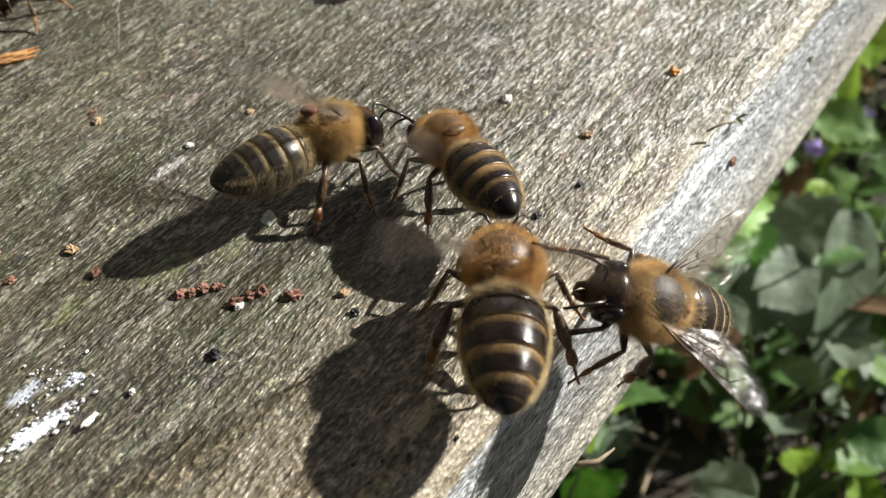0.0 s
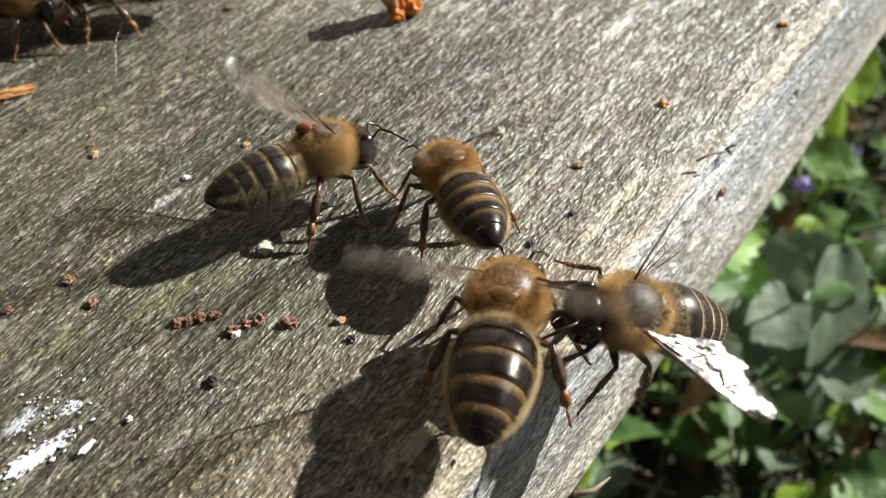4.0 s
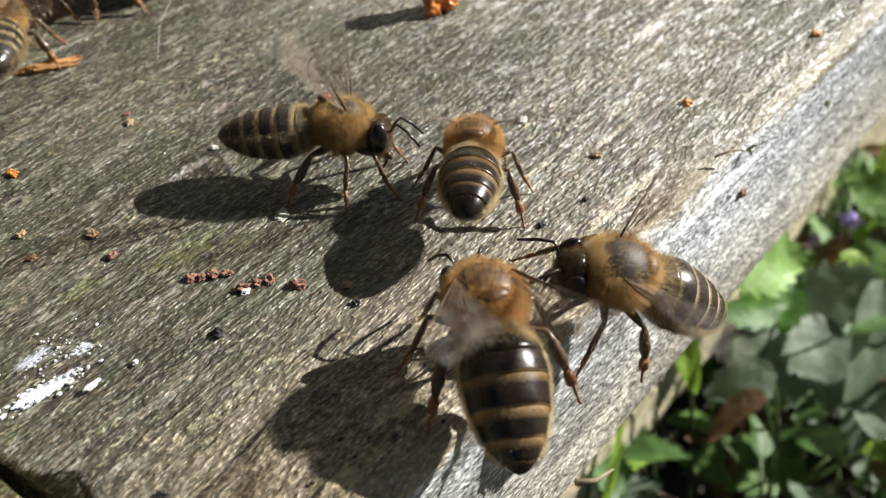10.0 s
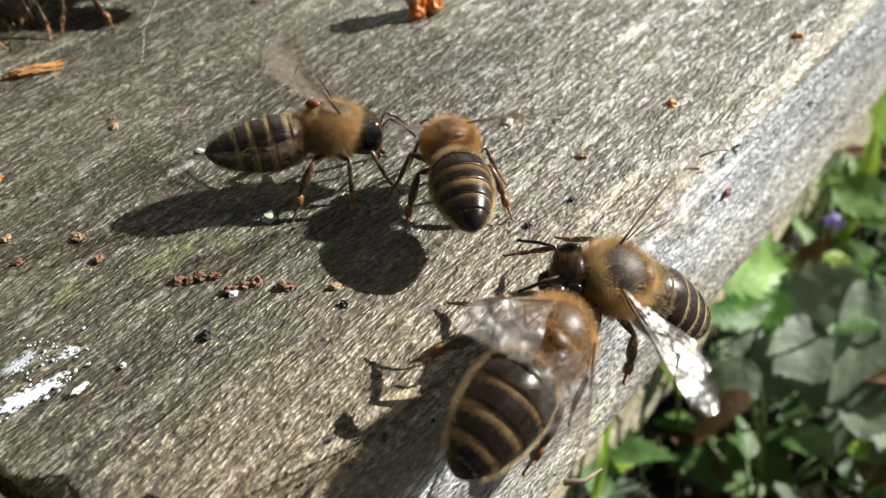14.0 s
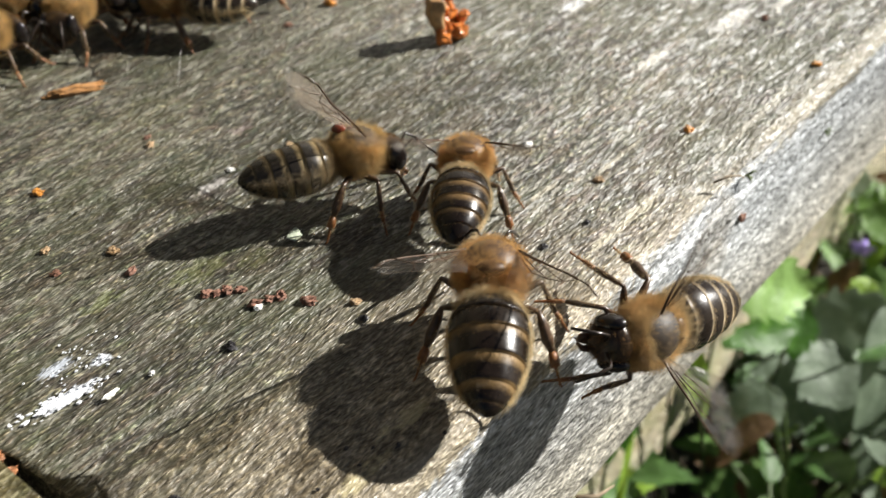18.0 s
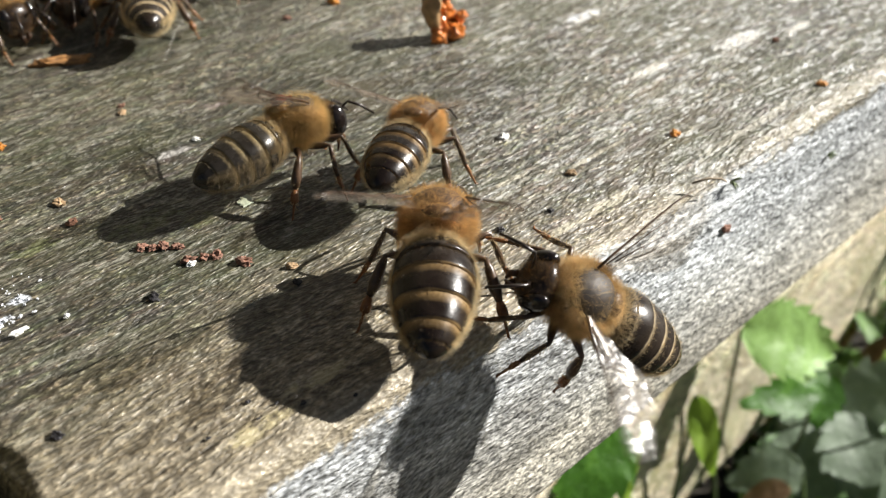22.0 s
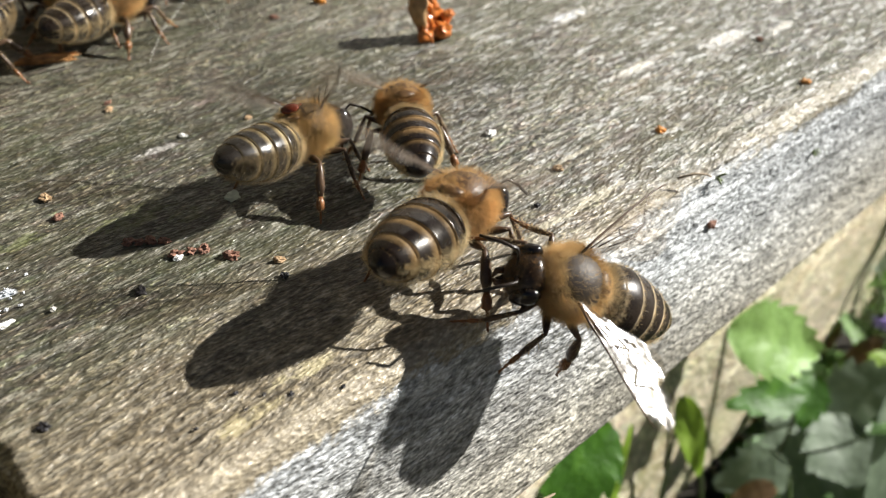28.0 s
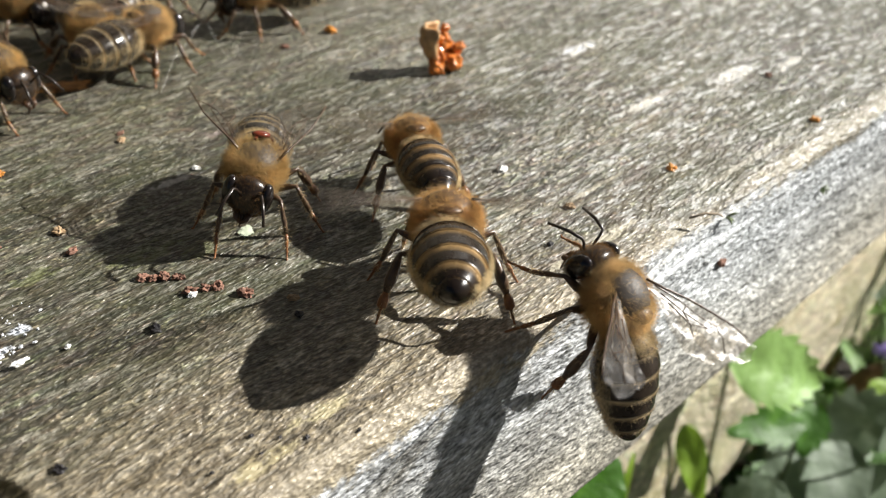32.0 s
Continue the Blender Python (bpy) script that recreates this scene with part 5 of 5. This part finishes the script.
def motions():
    for key, rows in CROWD_TRACKS.items():
        walk(CROWD[key], [(t, pose(x * MM, y * MM, 0, 0, 0, turn)) for t, x, y, turn in rows])
    tracks = {"A": [
        (0.0, -22.79, 19.51, -0.10, 0.0, 337.6, -6.5, -0.2),
        (1.0, -22.30, 19.64, -0.17, 0.0, 338.9, -2.5, 5.2),
        (2.0, -22.21, 19.86, -0.20, 0.0, 334.7, -3.3, 6.7),
        (3.0, -21.71, 20.21, -0.08, 0.0, 334.6, -1.2, 1.1),
        (6.0, -22.21, 20.44, 0.07, 0.0, 341.2, -1.8, -5.5),
        (7.0, -22.06, 20.19, -0.13, 0.0, 328.3, -1.3, 2.5),
        (8.0, -22.02, 20.31, -0.19, 0.0, 333.3, -1.5, 6.1),
        (9.0, -22.10, 20.22, -0.07, 0.0, 326.8, -2.4, -2.1),
        (10.0, -22.12, 20.40, 0.02, 0.0, 304.7, -2.1, -7.7),
        (11.0, -22.03, 20.17, -0.03, 0.0, 316.8, -1.4, -5.5),
        (12.0, -22.16, 20.11, 0.01, 0.0, 312.2, -2.4, -6.2),
        (13.0, -22.24, 19.98, -0.04, 0.0, 319.4, -1.7, -4.4),
        (16.0, -21.60, 20.51, 0.06, 0.0, 324.0, -1.9, -3.7),
        (17.0, -21.97, 20.36, 0.06, 0.0, 334.5, -2.3, -4.7),
        (18.0, -22.17, 19.98, -0.02, 0.0, 329.7, -2.5, -3.3),
        (19.0, -22.77, 19.60, -0.04, 0.0, 346.6, -3.2, -2.0),
        (20.0, -23.37, 20.25, 0.00, 0.0, 352.2, -3.0, -2.9),
        (21.0, -24.53, 19.49, 0.21, 0.0, 357.7, -1.5, -11.0),
        (22.0, -23.58, 20.50, 0.17, 0.0, 359.1, -0.4, -9.8),
        (23.0, -21.78, 21.03, 0.03, 0.0, 365.0, -1.4, -3.2),
        (24.0, -21.82, 19.96, -0.13, 0.0, 365.8, 0.4, 6.5),
        (25.0, -19.38, 22.25, -0.19, 0.0, 365.5, -0.8, 11.2),
        (26.0, -21.13, 20.11, -0.26, 0.0, 364.4, -0.5, 15.4),
        (29.0, -24.10, 18.53, -0.02, 0.0, 374.4, -2.1, -0.8),
        (29.6, -25.10, 19.14, 0.17, 0.0, 298.0, 0.6, -20.9),
        (30.0, -25.90, 19.40, 0.06, 0.0, 265.8, -3.8, -5.5),
        (31.0, -27.23, 19.60, 0.06, 0.0, 248.6, 2.9, -4.5),
        (32.0, -27.05, 20.83, 0.06, 0.0, 225.1, -2.3, -4.5),
    ], "B": [
        (0.0, -19.18, 12.82, 0.03, 0.0, 67.0, 4.2, -1.4),
        (1.0, -19.00, 12.47, 0.02, 0.0, 64.7, 7.3, -0.7),
        (2.0, -18.93, 12.55, -0.03, 0.0, 59.5, 8.3, 2.0),
        (3.0, -18.77, 12.38, -0.01, 0.0, 58.5, 8.2, 1.0),
        (6.0, -18.93, 12.76, 0.03, 0.0, 62.7, 6.3, -1.4),
        (7.0, -18.89, 12.79, 0.01, 0.0, 62.6, 4.9, -0.2),
        (8.0, -19.11, 12.42, 0.00, 0.0, 62.1, 8.3, 0.5),
        (9.0, -18.41, 12.20, 0.11, 0.0, 40.8, -0.0, -5.6),
        (10.0, -18.07, 12.22, 0.03, 0.0, 34.1, -0.0, -0.5),
        (11.0, -18.03, 11.79, 0.05, 0.0, 21.2, -0.0, -2.1),
        (12.0, -18.69, 11.99, 0.15, 0.0, 29.8, -0.0, -8.4),
        (13.0, -18.79, 12.65, 0.18, 0.0, 47.9, -0.0, -10.1),
        (16.0, -18.45, 12.52, 0.16, 0.0, 44.1, -0.0, -8.9),
        (17.0, -18.50, 12.49, 0.17, 0.0, 35.8, -0.0, -9.9),
        (18.0, -18.14, 13.33, 0.19, 0.0, 33.7, 0.0, -10.8),
        (19.0, -18.41, 13.68, 0.26, 0.0, 42.3, -0.0, -14.8),
        (20.0, -17.53, 12.58, 0.16, 0.0, 29.0, -0.0, -9.0),
        (21.0, -16.73, 12.77, 0.02, 0.0, 11.0, -0.0, 0.0),
        (22.0, -17.29, 15.08, 0.10, 0.0, 27.3, -0.0, -5.6),
        (23.0, -18.18, 16.35, 0.09, 0.0, 43.1, -0.0, -4.7),
        (24.0, -18.09, 15.70, 0.20, 0.0, 36.5, -0.0, -11.9),
        (25.0, -16.41, 16.78, 0.20, 0.0, 51.2, -0.0, -11.5),
        (26.0, -16.39, 16.53, 0.13, 0.0, 54.7, -0.0, -7.7),
        (29.0, -15.86, 16.80, 0.15, 0.0, 54.5, -0.0, -8.9),
        (30.0, -15.72, 17.26, 0.13, 0.0, 53.0, -0.0, -7.3),
        (31.0, -15.45, 17.33, -0.00, 0.0, 55.4, 0.0, 1.5),
        (32.0, -15.72, 17.31, 0.04, 0.0, 59.8, -0.0, -1.6),
    ], "C": [
        (0.0, -27.58, 3.25, -0.07, 0.0, 33.0, -0.0, -3.4),
        (1.0, -27.63, 2.44, -0.11, 0.0, 28.5, 4.0, -2.1),
        (2.0, -27.54, 3.05, -0.03, 0.0, 32.3, -0.0, -5.8),
        (3.0, -27.35, 2.85, -0.14, 0.0, 30.1, 0.0, 0.3),
        (6.0, -29.35, 1.93, 0.42, 0.0, 9.8, -0.0, -18.7),
        (7.0, -28.50, 4.06, -0.05, 0.0, 37.2, -0.0, -3.5),
        (8.0, -28.38, 3.18, 0.19, 0.0, 24.6, -0.0, -12.2),
        (9.0, -29.18, 5.07, -0.07, 0.0, 43.6, 0.0, -2.3),
        (10.0, -31.11, 1.58, 0.27, 0.0, 53.5, 5.3, -30.7),
        (11.0, -29.81, -0.01, 0.12, 6.4, 41.9, 8.0, -20.9),
        (12.0, -30.75, 0.06, -0.10, 31.9, 9.2, -5.0, 0.2),
        (13.0, -30.45, -0.01, 0.01, 46.0, -5.9, -7.6, -2.3),
        (16.0, -28.67, 0.11, 0.05, 0.0, 39.3, 8.5, -24.9),
        (17.0, -26.32, 1.75, 0.06, 0.0, 23.1, 0.0, -10.0),
        (18.0, -27.81, 3.72, 0.21, 0.0, 36.1, -0.0, -15.8),
        (18.3, -27.85, 3.60, 0.20, 0.0, 36.5, 0.0, -16.0),
        (18.5, -31.30, 0.02, -0.25, 48.0, 42.0, 0.0, -6.0),
        (18.7, -30.50, 0.02, -0.10, 25.0, 46.0, 2.0, -20.0),
        (19.0, -29.19, 0.50, 0.18, 0.0, 50.1, 3.6, -35.1),
        (20.0, -28.51, 1.29, 0.20, 0.0, 43.5, 0.9, -31.1),
        (21.0, -27.63, 3.34, 0.26, 0.0, 48.6, 1.4, -25.3),
        (22.0, -26.24, 4.24, 0.20, 0.0, 42.7, -0.0, -16.4),
        (23.0, -25.32, 4.98, 0.41, 0.0, 32.6, -0.0, -21.8),
        (24.0, -26.28, 2.92, 0.15, 0.0, 10.3, -1.9, -10.9),
        (25.0, -25.51, 4.10, 0.21, 0.0, 19.0, -5.1, -14.0),
        (26.0, -23.35, 4.09, -0.40, 0.0, 17.5, -5.9, 19.8),
        (29.0, -23.37, 4.11, -0.17, 0.0, 13.3, -2.3, 4.6),
        (30.0, -23.02, 5.25, -0.24, 0.0, 24.3, -6.2, 10.1),
        (31.0, -23.22, 6.83, -0.04, 0.0, 46.4, -0.0, -1.8),
        (32.0, -22.73, 7.17, -0.21, 0.0, 46.4, 0.0, 9.2),
    ], "D": [
        (0.0, -23.41, 0.05, -0.03, 55.2, 130.0, -5.3, -7.1),
        (1.0, -22.31, 0.05, -0.06, 42.7, 121.7, -1.7, -22.5),
        (2.0, -23.06, 0.06, -0.10, 30.9, 123.9, -1.1, -24.7),
        (3.0, -23.83, 0.04, -0.04, 42.2, 137.5, -2.2, -10.6),
        (6.0, -23.51, 0.06, -0.09, 35.7, 137.8, -2.3, -10.1),
        (7.0, -22.76, 0.09, -0.12, 38.0, 126.4, -7.8, -20.4),
        (8.0, -22.92, 0.07, -0.10, 32.4, 125.0, -0.7, -24.0),
        (9.0, -24.18, 0.06, -0.09, 34.8, 142.1, -1.0, -10.2),
        (10.0, -23.43, 0.05, -0.10, 27.9, 132.0, -1.8, -19.3),
        (11.0, -23.54, 0.09, -0.12, 36.3, 136.2, -1.9, -17.0),
        (12.0, -22.92, 0.09, -0.12, 37.6, 125.5, -2.1, -20.2),
        (13.0, -23.42, 0.07, -0.10, 35.2, 130.1, 1.5, -22.7),
        (16.0, -23.12, 0.01, -0.00, 57.9, 153.2, 0.9, -1.9),
        (17.0, -22.55, 0.02, -0.00, 79.0, 175.1, 2.7, 2.5),
        (18.0, -23.03, -0.05, 0.02, 67.4, 162.8, 0.2, 6.8),
        (19.0, -22.76, 0.03, -0.01, 66.1, 152.5, -1.8, 6.5),
        (20.0, -21.91, -0.05, 0.02, 70.9, 153.3, 1.9, 9.3),
        (21.0, -22.90, 0.03, -0.01, 64.0, 149.2, 5.6, 0.7),
        (22.0, -23.02, 0.10, -0.07, 56.7, 133.4, 2.1, -3.9),
        (23.0, -22.77, 0.12, -0.10, 51.5, 133.3, 5.0, -7.7),
        (24.0, -21.55, 0.12, -0.12, 43.5, 125.2, 1.9, -17.4),
        (25.0, -21.71, 0.02, -0.01, 68.9, 147.6, 9.1, 1.2),
        (26.0, -23.00, 0.06, -0.03, 65.6, 153.7, 0.0, 4.5),
        (29.0, -22.24, 0.09, -0.12, 38.8, 124.2, 2.6, -24.3),
        (30.0, -20.48, 0.04, -0.09, 27.3, 95.6, -3.2, -43.6),
        (31.0, -19.89, 0.16, -0.16, 44.2, 83.3, -2.2, -32.8),
        (32.0, -19.26, 0.17, -0.14, 50.3, 86.2, 1.1, -25.6),
    ]}
    for key, rows in tracks.items():
        root, abdomen, wings, s = BEES[key]
        lean = LEAN[key]
        walk(root, [(t, root_pose(x, y, z, tilt, phi)) for t, x, y, z, tilt, phi, yaw, pitch in rows])
        walk(abdomen, [(t, leaned(s, lean) @ pose(-1.65 * s * MM, 0, (3.5 + RISE) * s * MM, 0, -lean[1]) @ pose(0, 0, 0, 0, 0, -yaw) @ pose(0, 0, 0, 0, pitch, 0)) for t, x, y, z, tilt, phi, yaw, pitch in rows])
        for side, w in zip((1, -1), wings):
            walk(w, wing_rows(WINGS[key], side, s, lean, TWIST[key]))


motions()
